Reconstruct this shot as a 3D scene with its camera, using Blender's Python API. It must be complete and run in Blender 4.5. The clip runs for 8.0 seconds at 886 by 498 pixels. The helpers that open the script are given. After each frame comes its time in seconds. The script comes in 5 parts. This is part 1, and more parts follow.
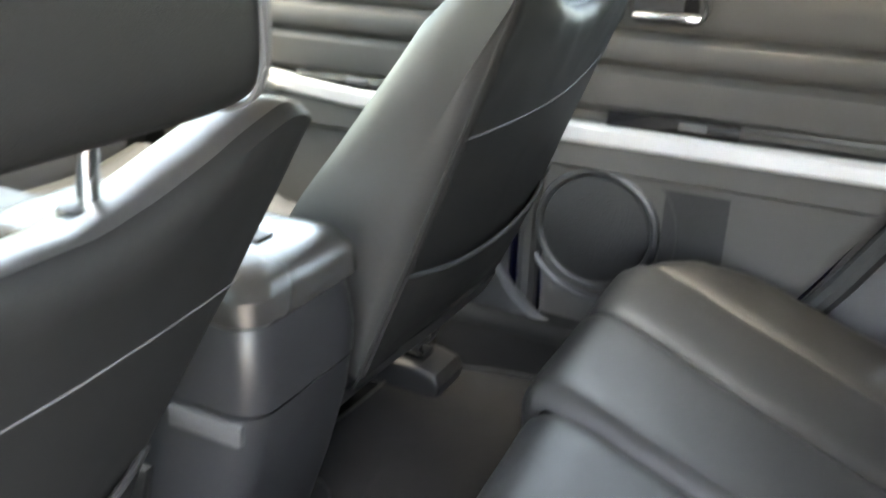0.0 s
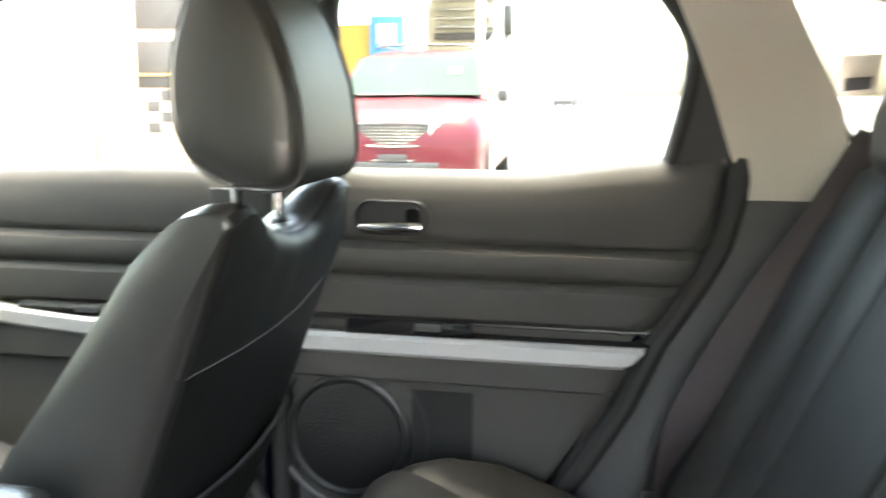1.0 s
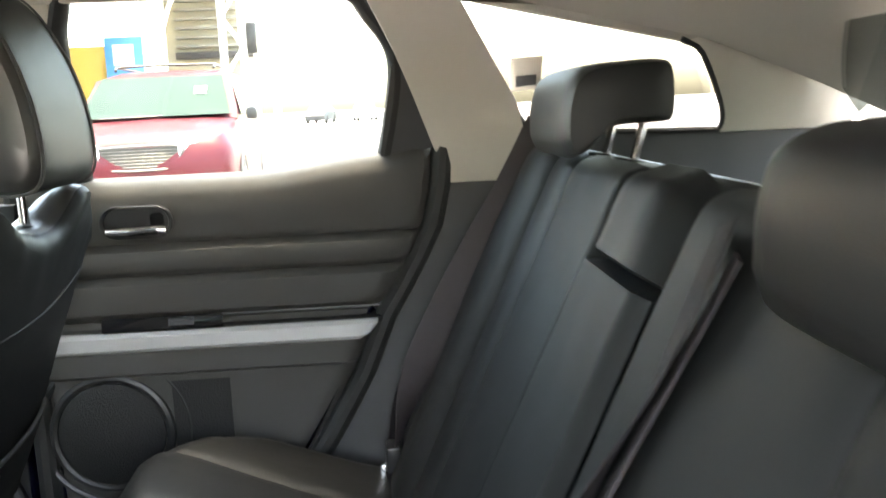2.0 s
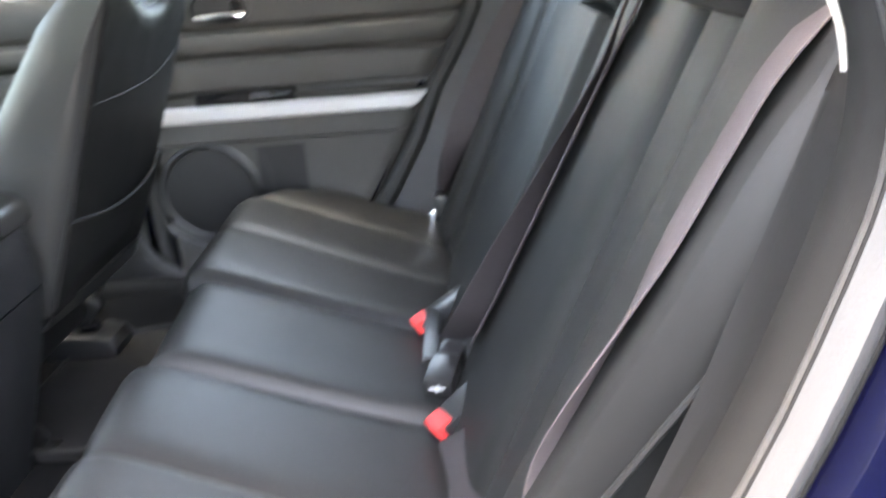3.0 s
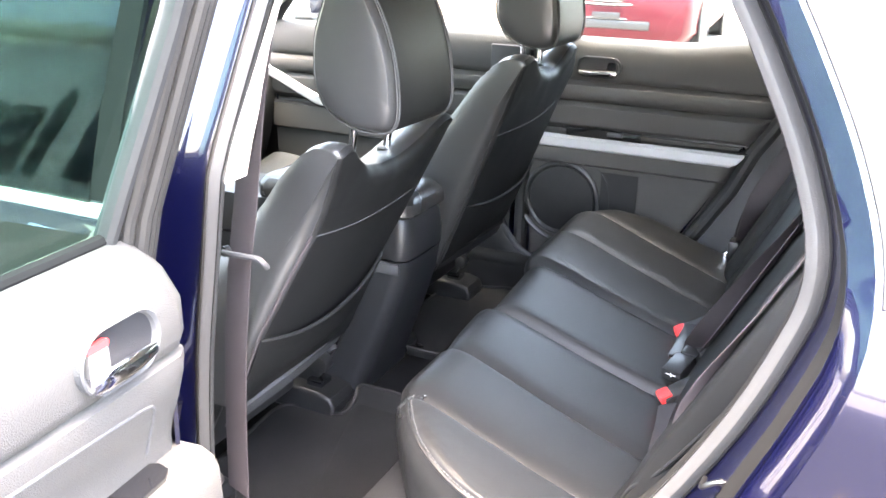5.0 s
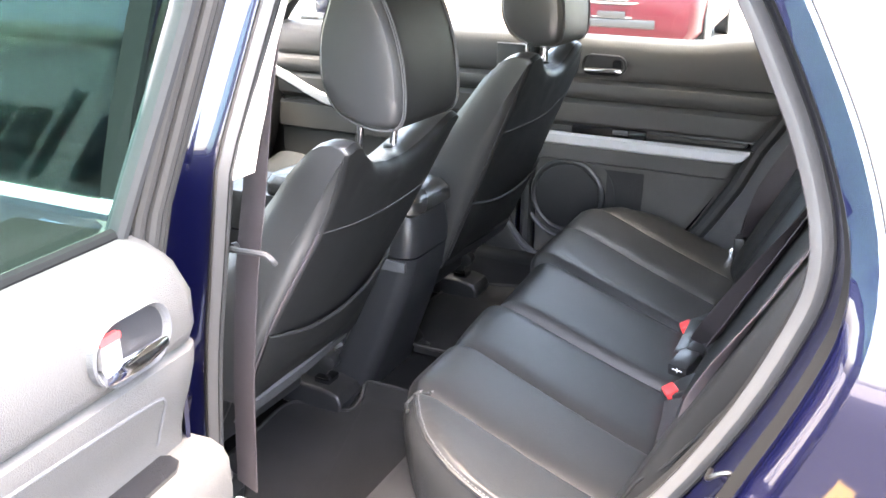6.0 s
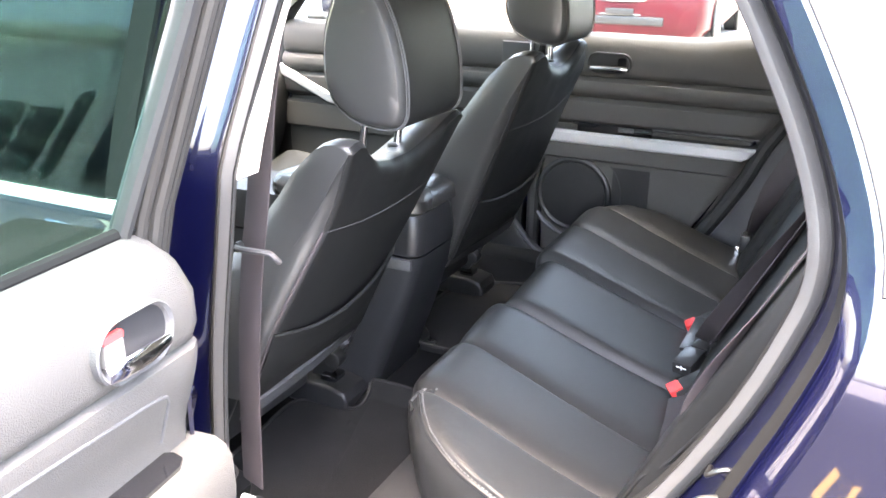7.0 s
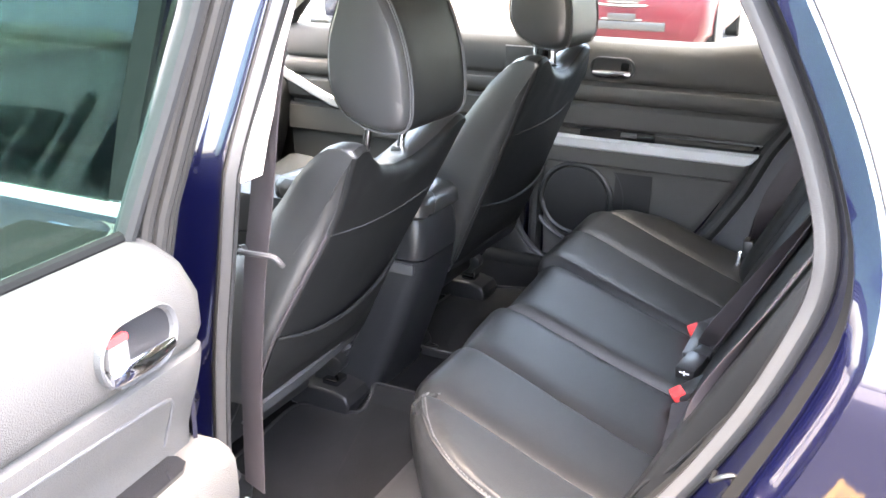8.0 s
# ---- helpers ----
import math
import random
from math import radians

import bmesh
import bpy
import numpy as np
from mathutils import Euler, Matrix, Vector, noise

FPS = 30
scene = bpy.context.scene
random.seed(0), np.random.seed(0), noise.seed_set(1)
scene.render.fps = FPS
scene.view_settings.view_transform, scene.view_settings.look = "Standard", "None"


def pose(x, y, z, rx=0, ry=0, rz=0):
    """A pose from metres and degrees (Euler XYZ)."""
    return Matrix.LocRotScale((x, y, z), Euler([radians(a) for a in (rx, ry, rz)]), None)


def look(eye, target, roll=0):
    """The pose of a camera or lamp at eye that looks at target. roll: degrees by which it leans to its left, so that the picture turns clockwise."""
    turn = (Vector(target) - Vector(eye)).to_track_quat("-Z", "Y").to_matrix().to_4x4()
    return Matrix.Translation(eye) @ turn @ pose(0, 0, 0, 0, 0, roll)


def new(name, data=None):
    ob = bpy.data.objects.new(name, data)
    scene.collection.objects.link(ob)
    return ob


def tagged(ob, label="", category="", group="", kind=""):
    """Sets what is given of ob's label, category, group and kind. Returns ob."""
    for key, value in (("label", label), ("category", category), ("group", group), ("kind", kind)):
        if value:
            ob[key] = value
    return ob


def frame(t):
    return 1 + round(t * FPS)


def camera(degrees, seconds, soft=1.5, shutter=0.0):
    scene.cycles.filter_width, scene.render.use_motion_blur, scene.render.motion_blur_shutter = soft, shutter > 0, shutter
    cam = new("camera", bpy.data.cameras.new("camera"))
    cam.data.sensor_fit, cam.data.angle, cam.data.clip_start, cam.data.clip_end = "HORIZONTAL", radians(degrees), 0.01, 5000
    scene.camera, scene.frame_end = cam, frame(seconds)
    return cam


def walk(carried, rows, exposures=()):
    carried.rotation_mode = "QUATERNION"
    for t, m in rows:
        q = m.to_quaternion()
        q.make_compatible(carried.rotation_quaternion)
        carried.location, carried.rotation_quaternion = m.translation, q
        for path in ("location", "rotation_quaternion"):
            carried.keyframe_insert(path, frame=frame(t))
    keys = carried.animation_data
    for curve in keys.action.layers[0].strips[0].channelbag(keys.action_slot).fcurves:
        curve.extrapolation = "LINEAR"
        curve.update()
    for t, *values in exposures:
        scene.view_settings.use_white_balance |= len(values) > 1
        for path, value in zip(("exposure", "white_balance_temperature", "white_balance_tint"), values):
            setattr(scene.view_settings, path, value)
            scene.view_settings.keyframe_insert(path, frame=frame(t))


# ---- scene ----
cam = camera(53.0, 8.0, soft=1.6, shutter=0.4)
PATH = [
    (0, (0.28, -0.605, 1.16), (-0.543, 1.059, 0.415), 1.9),
    (0.5, (0.274, -0.562, 1.171), (-0.392, 1.26, 0.682), 1.3),
    (1, (0.323, -0.58, 1.202), (-0.077, 1.349, 0.856), 0.1),
    (1.2, (0.336, -0.596, 1.207), (0.094, 1.362, 0.879), -0.3),
    (1.5, (0.354, -0.643, 1.21), (0.333, 1.331, 0.89), -1.2),
    (1.7, (0.363, -0.678, 1.206), (0.451, 1.296, 0.895), -1.6),
    (2.8, (0.419, -0.976, 1.124), (0.486, 0.943, 0.567), -5.0),
    (3, (0.418, -1.026, 1.122), (0.357, 0.859, 0.454), -4.7),
    (3.5, (0.403, -1.141, 1.074), (-0.067, 0.629, 0.27), -5.7),
    (4, (0.449, -1.301, 1.177), (-0.232, 0.406, 0.387), -1.0),
    (4.5, (0.516, -1.427, 1.299), (-0.161, 0.324, 0.607), 2.8),
    (5, (0.575, -1.499, 1.318), (-0.214, 0.215, 0.653), 1.5),
    (6.5, (0.581, -1.508, 1.314), (-0.226, 0.196, 0.647), 1.0),
    (7, (0.588, -1.509, 1.318), (-0.231, 0.188, 0.649), 0.8),
    (7.5, (0.582, -1.507, 1.315), (-0.233, 0.194, 0.652), 0.9),
    (8, (0.584, -1.509, 1.317), (-0.238, 0.19, 0.657), 1.0),
]
EXPOSURES = [(0, 6.45, 8500, 10), (0.6, 6.15, 8500, 8), (1.1, 5.45, 8500, 8), (1.6, 5.23, 8500, 8), (2.8, 6.0, 7900, 12), (3.2, 6.2, 7800, 13), (3.5, 6.2, 7700, 13), (3.8, 6.25, 7700, 13), (4.5, 6.3, 7700, 14), (5.2, 6.0, 7700, 14), (8, 5.86, 7700, 15)]
walk(cam, [(t, look(eye, target, roll)) for t, eye, target, roll in PATH], EXPOSURES)

# ---- world, sun and sky ----
SUN_ELEVATION, SUN_HEADING = 86.0, 150.0
world = bpy.data.worlds.new("world")
scene.world = world
world.use_nodes = True
wn = world.node_tree.nodes
sky = wn.new("ShaderNodeTexSky")
sky.sky_type, sky.sun_disc = "NISHITA", False
sky.sun_elevation, sky.sun_rotation = radians(SUN_ELEVATION), radians(SUN_HEADING)
sky.air_density, sky.dust_density, sky.ozone_density = 1.0, 4.5, 1.0
wn["Background"].inputs["Strength"].default_value = 0.15
world.node_tree.links.new(sky.outputs["Color"], wn["Background"].inputs["Color"])
sun_data = bpy.data.lights.new("sun", "SUN")
sun_data.energy, sun_data.angle, sun_data.color = 0.22, radians(24), (1.0, 0.98, 0.95)
sun = new("sun", sun_data)
flat = math.cos(radians(SUN_ELEVATION))
sun.matrix_world = look((30 * flat * math.sin(radians(SUN_HEADING)), 30 * flat * math.cos(radians(SUN_HEADING)), 30 * math.sin(radians(SUN_ELEVATION))), (0, 0, 0))


# ---- materials ----
def material(name, color, rough=0.5, metal=0.0, vary=0.15, scale=6.0, fine=220.0, bump=0.1, coat=0.0,
             grain="NOISE", wear=0.0, spec=0.5, trans=0.0, ior=1.45, emit=0.0, per_object=0.0, dist=0.002):
    """A surface with variation at two scales, fine relief, and scuffs that change its gloss."""
    m = bpy.data.materials.new(name)
    m.use_nodes = True
    nodes, links = m.node_tree.nodes, m.node_tree.links
    b = nodes["Principled BSDF"]
    co = nodes.new("ShaderNodeTexCoord")
    big = nodes.new("ShaderNodeTexNoise")
    big.inputs["Scale"].default_value, big.inputs["Detail"].default_value = scale, 5
    links.new(co.outputs["Object"], big.inputs["Vector"])
    mix = nodes.new("ShaderNodeMix")
    mix.data_type = "RGBA"
    mix.inputs["A"].default_value = (*[c * (1 - vary) for c in color], 1)
    mix.inputs["B"].default_value = (*[min(1, c * (1 + vary)) for c in color], 1)
    links.new(big.outputs["Fac"], mix.inputs["Factor"])
    out = mix.outputs["Result"]
    if per_object:
        info = nodes.new("ShaderNodeObjectInfo")
        hsv = nodes.new("ShaderNodeHueSaturation")
        ma = nodes.new("ShaderNodeMath")
        ma.operation = "MULTIPLY_ADD"
        links.new(info.outputs["Random"], ma.inputs[0])
        ma.inputs[1].default_value, ma.inputs[2].default_value = per_object, 1 - per_object / 2
        links.new(ma.outputs[0], hsv.inputs["Value"])
        links.new(out, hsv.inputs["Color"])
        out = hsv.outputs["Color"]
    links.new(out, b.inputs["Base Color"])
    if grain == "VORONOI":
        tex = nodes.new("ShaderNodeTexVoronoi")
        height = tex.outputs["Distance"]
    else:
        tex = nodes.new("ShaderNodeTexNoise")
        tex.inputs["Detail"].default_value = 3
        height = tex.outputs["Fac"]
    tex.inputs["Scale"].default_value = fine
    links.new(co.outputs["Object"], tex.inputs["Vector"])
    if bump:
        bp = nodes.new("ShaderNodeBump")
        bp.inputs["Strength"].default_value, bp.inputs["Distance"].default_value = bump, dist
        links.new(height, bp.inputs["Height"])
        links.new(bp.outputs["Normal"], b.inputs["Normal"])
    scuff = nodes.new("ShaderNodeTexNoise")
    scuff.inputs["Scale"].default_value, scuff.inputs["Detail"].default_value = scale * 1.7, 2
    links.new(co.outputs["Object"], scuff.inputs["Vector"])
    ramp = nodes.new("ShaderNodeMapRange")
    ramp.inputs["To Min"].default_value = max(0.0, rough - 0.03 - wear)
    ramp.inputs["To Max"].default_value = min(1.0, rough + 0.03 + wear)
    links.new(scuff.outputs["Fac"], ramp.inputs["Value"])
    links.new(ramp.outputs["Result"], b.inputs["Roughness"])
    b.inputs["Metallic"].default_value = metal
    b.inputs["Specular IOR Level"].default_value = spec
    b.inputs["Coat Weight"].default_value = coat
    b.inputs["Coat Roughness"].default_value = 0.03
    b.inputs["Transmission Weight"].default_value = trans
    b.inputs["IOR"].default_value = ior
    if emit:
        b.inputs["Emission Color"].default_value = (*color, 1)
        b.inputs["Emission Strength"].default_value = emit
    return m


LEATHER = material("black_leather", (0.0185, 0.0187, 0.0186), 0.42, spec=0.34, fine=1100, bump=0.14, grain="VORONOI", vary=0.12, wear=0.02, scale=5)
# lit and shaded copies of the black leather: light is in the colour
LEATHER_LIT = material("black_leather_smooth_lit", (0.034, 0.0339, 0.0337), 0.31, spec=1.0, fine=1200, bump=0.10, grain="VORONOI", vary=0.15, wear=0.015, scale=4)
LEATHER_SHADED = material("black_leather_matt_shaded", (0.0138, 0.0141, 0.0140), 0.5, spec=0.22, fine=1100, bump=0.14, grain="VORONOI", vary=0.12, wear=0.02, scale=5)
STITCH = material("grey_thread", (0.060, 0.060, 0.060), 0.7, fine=900, bump=0.3)
PLASTIC = material("charcoal_plastic", (0.058, 0.058, 0.060), 0.52, fine=700, bump=0.3, grain="VORONOI", vary=0.12, wear=0.05)
PLASTIC_SOFT = material("charcoal_soft_panel", (0.056, 0.0535, 0.0505), 0.58, fine=900, bump=0.35, grain="VORONOI", vary=0.1, wear=0.05)
PLASTIC_LOW = material("grey_hard_plastic", (0.058, 0.059, 0.0615), 0.5, fine=800, bump=0.3, grain="VORONOI", vary=0.1, wear=0.06)
PLASTIC_BLACK = material("black_plastic", (0.018, 0.018, 0.0185), 0.35, fine=500, bump=0.08)
GLOSS_BLACK = material("piano_black", (0.008, 0.008, 0.009), 0.12, bump=0.0, coat=0.5)
CONSOLE = material("console_plastic", (0.019, 0.0195, 0.021), 0.34, fine=900, bump=0.12, grain="VORONOI", wear=0.02, vary=0.08, scale=3)
LID = material("glossy_lid_leather", (0.030, 0.029, 0.028), 0.27, spec=0.9, fine=1000, bump=0.10, grain="VORONOI", wear=0.02, vary=0.1, scale=4)
LINING = material("black_moulded_lining", (0.0115, 0.0115, 0.0114), 0.62, spec=0.12, fine=1400, bump=0.12, grain="VORONOI", vary=0.15, wear=0.04)
GRILLE = material("speaker_mesh", (0.0075, 0.0075, 0.008), 0.6, fine=420, bump=0.5, grain="VORONOI", vary=0.1)
BUTTON = material("grey_button", (0.13, 0.126, 0.12), 0.45, bump=0.05, vary=0.05)
SILVER = material("silver_trim", (0.56, 0.56, 0.565), 0.40, metal=0.3, fine=900, bump=0.05, vary=0.05)
CHROME = material("chrome", (0.86, 0.86, 0.87), 0.08, metal=1.0, bump=0.0, vary=0.02)
ZINC = material("bright_zinc", (0.13, 0.13, 0.13), 0.34, metal=1.0, bump=0.05, fine=300)
STEEL = material("bare_steel", (0.14, 0.138, 0.135), 0.35, metal=1.0, bump=0.05, fine=300)
CREAM = material("cream_trim", (0.62, 0.57, 0.50), 0.65, fine=600, bump=0.15, grain="VORONOI", vary=0.06)
HEADLINER = material("headliner_cloth", (0.52, 0.485, 0.43), 0.92, fine=900, bump=0.35, vary=0.06)
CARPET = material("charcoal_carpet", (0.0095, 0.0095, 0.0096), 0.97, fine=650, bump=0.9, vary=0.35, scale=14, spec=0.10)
MAT = material("charcoal_mat", (0.021, 0.0208, 0.0206), 0.97, fine=520, bump=0.9, vary=0.35, scale=10, spec=0.12)
RIB = material("taupe_rubber", (0.022, 0.0205, 0.019), 0.5, fine=500, bump=0.15, vary=0.15)
THREAD = material("pale_thread", (0.10, 0.10, 0.098), 0.6, fine=900, bump=0.3)
STRIP = material("matt_black_rubber", (0.012, 0.012, 0.012), 0.9, spec=0.0, fine=400, bump=0.1)
RUBBER = material("black_rubber", (0.020, 0.020, 0.020), 0.62, fine=400, bump=0.1)
SEAL = material("grey_weatherstrip", (0.040, 0.0398, 0.0395), 0.42, fine=700, bump=0.2, vary=0.15)
BELT = material("mauve_webbing", (0.048, 0.039, 0.041), 0.66, fine=900, bump=0.5, vary=0.1, scale=20)
BELT_DARK = material("dark_webbing", (0.020, 0.016, 0.0175), 0.7, fine=900, bump=0.5, vary=0.1, scale=20)
RED = material("red_button", (0.75, 0.045, 0.045), 0.4, bump=0.05, vary=0.05)
WHITE = material("white_plastic", (0.75, 0.75, 0.73), 0.5, bump=0.05, vary=0.04)
PAINT = material("blue_paint", (0.0011, 0.0016, 0.0150), 0.26, metal=0.45, bump=0.0, coat=1.0, vary=0.1, scale=3)
VANPAINT = material("red_paint", (0.048, 0.0020, 0.0055), 0.42, metal=0.15, bump=0.0, coat=0.12, spec=0.25, vary=0.08, scale=2)
GREYPAINT = material("grey_paint", (0.22, 0.23, 0.25), 0.35, metal=0.3, bump=0.0, coat=0.8)
DARKPAINT = material("dark_grey_paint", (0.022, 0.024, 0.028), 0.4, metal=0.2, bump=0.0, coat=0.3)
WHITEPAINT = material("white_paint", (0.75, 0.75, 0.74), 0.4, bump=0.0, coat=0.4, vary=0.04)
TYRE = material("tyre_rubber", (0.02, 0.02, 0.02), 0.8, fine=60, bump=0.3)
LENS = material("lamp_lens", (0.80, 0.82, 0.84), 0.12, bump=0.0, metal=0.35, coat=1.0, vary=0.04)
DARKGLASS = material("dark_glass", (0.018, 0.028, 0.028), 0.04, bump=0.0, coat=1.0, vary=0.05, spec=1.0)
VANGLASS = material("van_glass", (0.022, 0.036, 0.032), 0.06, bump=0.0, coat=0.0, spec=0.03, vary=0.15, scale=2)


def pane_glass(name, tint):
    """Thin window glass: light passes straight through, tinted, and the surface mirrors a little."""
    m = bpy.data.materials.new(name)
    m.use_nodes = True
    nodes, links = m.node_tree.nodes, m.node_tree.links
    nodes.remove(nodes["Principled BSDF"])
    clear, gloss, mix, edge, power, fac = (nodes.new("ShaderNode" + k) for k in ("BsdfTransparent", "BsdfGlossy", "MixShader", "LayerWeight", "Math", "Math"))
    clear.inputs["Color"].default_value = (*tint, 1)
    gloss.inputs["Roughness"].default_value = 0.0
    edge.inputs["Blend"].default_value = 0.5
    power.operation, fac.operation = "POWER", "MULTIPLY_ADD"
    power.inputs[1].default_value = 5.0
    fac.inputs[1].default_value, fac.inputs[2].default_value = 0.5, 0.030
    links.new(edge.outputs["Facing"], power.inputs[0])
    links.new(power.outputs[0], fac.inputs[0])
    links.new(fac.outputs[0], mix.inputs["Fac"])
    links.new(clear.outputs["BSDF"], mix.inputs[1])
    links.new(gloss.outputs["BSDF"], mix.inputs[2])
    links.new(mix.outputs["Shader"], nodes["Material Output"].inputs["Surface"])
    return m


GLASS = pane_glass("clear_glass", (0.80, 0.84, 0.825))
SCREEN = pane_glass("windscreen_glass", (0.52, 0.55, 0.53))
PRIVACY = pane_glass("privacy_glass", (0.50, 0.53, 0.525))
QUARTER = pane_glass("quarter_glass", (0.55, 0.57, 0.56))
PALEGLASS = pane_glass("front_door_glass", (0.28, 0.32, 0.30))
TINT = pane_glass("green_tinted_glass", (0.44, 0.60, 0.57))
ASPHALT = material("pale_concrete", (0.25, 0.238, 0.225), 0.85, fine=90, bump=0.25, vary=0.18, scale=0.5)
# dark tone of the added ground patch, for shaded reflections
DARK_GROUND = material("dark_ground_tone", (0.028, 0.028, 0.028), 0.85, fine=140, bump=0.4, vary=0.25, scale=0.8)
WALL_BEIGE = material("beige_render", (0.55, 0.42, 0.32), 0.85, fine=60, bump=0.2, vary=0.1, scale=1.2)
WALL_WHITE = material("white_render", (0.72, 0.71, 0.68), 0.85, fine=60, bump=0.2, vary=0.08, scale=1.0)
BLUE_POST = material("blue_gloss", (0.06, 0.26, 0.62), 0.45, bump=0.05, vary=0.1)
DARK_TILE = material("dark_tile", (0.05, 0.045, 0.045), 0.5, bump=0.1, per_object=0.3)
YELLOW = material("yellow_band", (0.55, 0.36, 0.09), 0.6, bump=0.05)
# cream with the canopy's shade already mixed into the colour
CLADDING_SHADED = material("cream_cladding_shaded", (0.34, 0.31, 0.24), 0.8, fine=60, bump=0.2, vary=0.1, scale=1.2)
SHUTTER = material("grey_shutter", (0.22, 0.21, 0.18), 0.55, metal=0.2, bump=0.1)


# ---- mesh helpers ----
from mathutils.bvhtree import BVHTree


def thing(name, label, category, at=(0, 0, 0), group="", kind=""):
    ob = new(name)
    ob.empty_display_size = 0.05
    ob.location = at
    return tagged(ob, label, category, group, kind)


def part(name, bm, mat, parent=None, label="", smooth=35):
    """Links a bmesh, given in world coordinates, as one mesh under a thing or under a part."""
    if not isinstance(bm, bpy.types.Mesh):
        bmesh.ops.recalc_face_normals(bm, faces=bm.faces)
        me = bpy.data.meshes.new(name)
        if smooth:
            for f in bm.faces:
                f.smooth = True
            for e in bm.edges:
                if len(e.link_faces) == 2 and e.calc_face_angle(0) > radians(smooth):
                    e.smooth = False
        bm.to_mesh(me)
        bm.free()
    else:
        me = bm
    me.materials.append(mat)
    ob = new(name, me)
    if parent is not None:
        ob.parent = parent
        base = Vector((0, 0, 0))
        p = parent
        while p is not None:
            base += p.location
            p = p.parent
        ob.location = -base
    return tagged(ob, label)


def box(x0, x1, y0, y1, z0, z1, bevel=0.0, seg=2, bm=None):
    own = bm is None
    bm = bmesh.new() if own else bm
    vs = [bm.verts.new((x, y, z)) for x in (x0, x1) for y in (y0, y1) for z in (z0, z1)]
    fs = [(0, 1, 3, 2), (4, 6, 7, 5), (0, 4, 5, 1), (2, 3, 7, 6), (0, 2, 6, 4), (1, 5, 7, 3)]
    faces = [bm.faces.new([vs[i] for i in f]) for f in fs]
    if bevel:
        es = list({e for f in faces for e in f.edges})
        bmesh.ops.bevel(bm, geom=es, offset=bevel, segments=seg, profile=0.5, affect="EDGES")
    return bm


def loft(rings, closed=True, caps=True, bm=None):
    """Skins rings of equally many points."""
    bm = bmesh.new() if bm is None else bm
    vs = [[bm.verts.new(p) for p in r] for r in rings]
    n = len(vs[0])
    for a, b in zip(vs, vs[1:]):
        for i in range(n if closed else n - 1):
            j = (i + 1) % n
            bm.faces.new((a[i], a[j], b[j], b[i]))
    if caps and closed:
        bm.faces.new(vs[0][::-1])
        bm.faces.new(vs[-1])
    return bm


def rounded(w, h, r, n=4):
    """A rounded rectangle round the origin, as 2D points."""
    r = min(r, w / 2 - 1e-4, h / 2 - 1e-4)
    out = []
    for cx, cy, a in ((w / 2 - r, h / 2 - r, 0), (-w / 2 + r, h / 2 - r, 90), (-w / 2 + r, -h / 2 + r, 180), (w / 2 - r, -h / 2 + r, 270)):
        for i in range(n + 1):
            t = radians(a + 90 * i / n)
            out.append((cx + r * math.cos(t), cy + r * math.sin(t)))
    return out


def tube(path, r, n=8, bm=None, flat=1.0):
    """A round bar along a path; r is one radius, or one a point."""
    path = [Vector(p) for p in path]
    rs = r if isinstance(r, (list, tuple)) else [r] * len(path)
    rings, side = [], None
    for i, p in enumerate(path):
        d = (path[min(i + 1, len(path) - 1)] - path[max(i - 1, 0)]).normalized()
        if side is None:
            side = d.orthogonal().normalized()
        side = (side - d * side.dot(d)).normalized()
        up = d.cross(side)
        rings.append([p + rs[i] * (math.cos(2 * math.pi * k / n) * side + flat * math.sin(2 * math.pi * k / n) * up) for k in range(n)])
    return loft(rings, bm=bm)


def smooth_path(points, per=6):
    """Catmull-Rom through the points."""
    ps = [Vector(p) for p in points]
    ps = [2 * ps[0] - ps[1]] + ps + [2 * ps[-1] - ps[-2]]
    out = []
    for i in range(1, len(ps) - 2):
        for k in range(per):
            t = k / per
            a, b, c, d = ps[i - 1], ps[i], ps[i + 1], ps[i + 2]
            out.append(0.5 * ((2 * b) + (c - a) * t + (2 * a - 5 * b + 4 * c - d) * t * t + (3 * b - a - 3 * c + d) * t ** 3))
    out.append(ps[-2])
    return out


def strap(path, across, width=0.047, thick=0.0025, per=6):
    """Webbing along a path, its width lying along 'across' (one vector, or one a point)."""
    if isinstance(across[0], (int, float)):
        across = [across] * len(path)
    ps, ac = smooth_path(path, per), smooth_path(across, per)
    rings = []
    for i, p in enumerate(ps):
        d = (ps[min(i + 1, len(ps) - 1)] - ps[max(i - 1, 0)]).normalized()
        a = ac[i]
        a = (a - d * a.dot(d)).normalized()
        n = d.cross(a)
        w = width / 2
        rings.append([p + a * s * w + n * t * thick / 2 for s, t in ((-1, -0.4), (-0.9, -1), (0.9, -1), (1, -0.4), (1, 0.4), (0.9, 1), (-0.9, 1), (-1, 0.4))])
    return loft(rings)


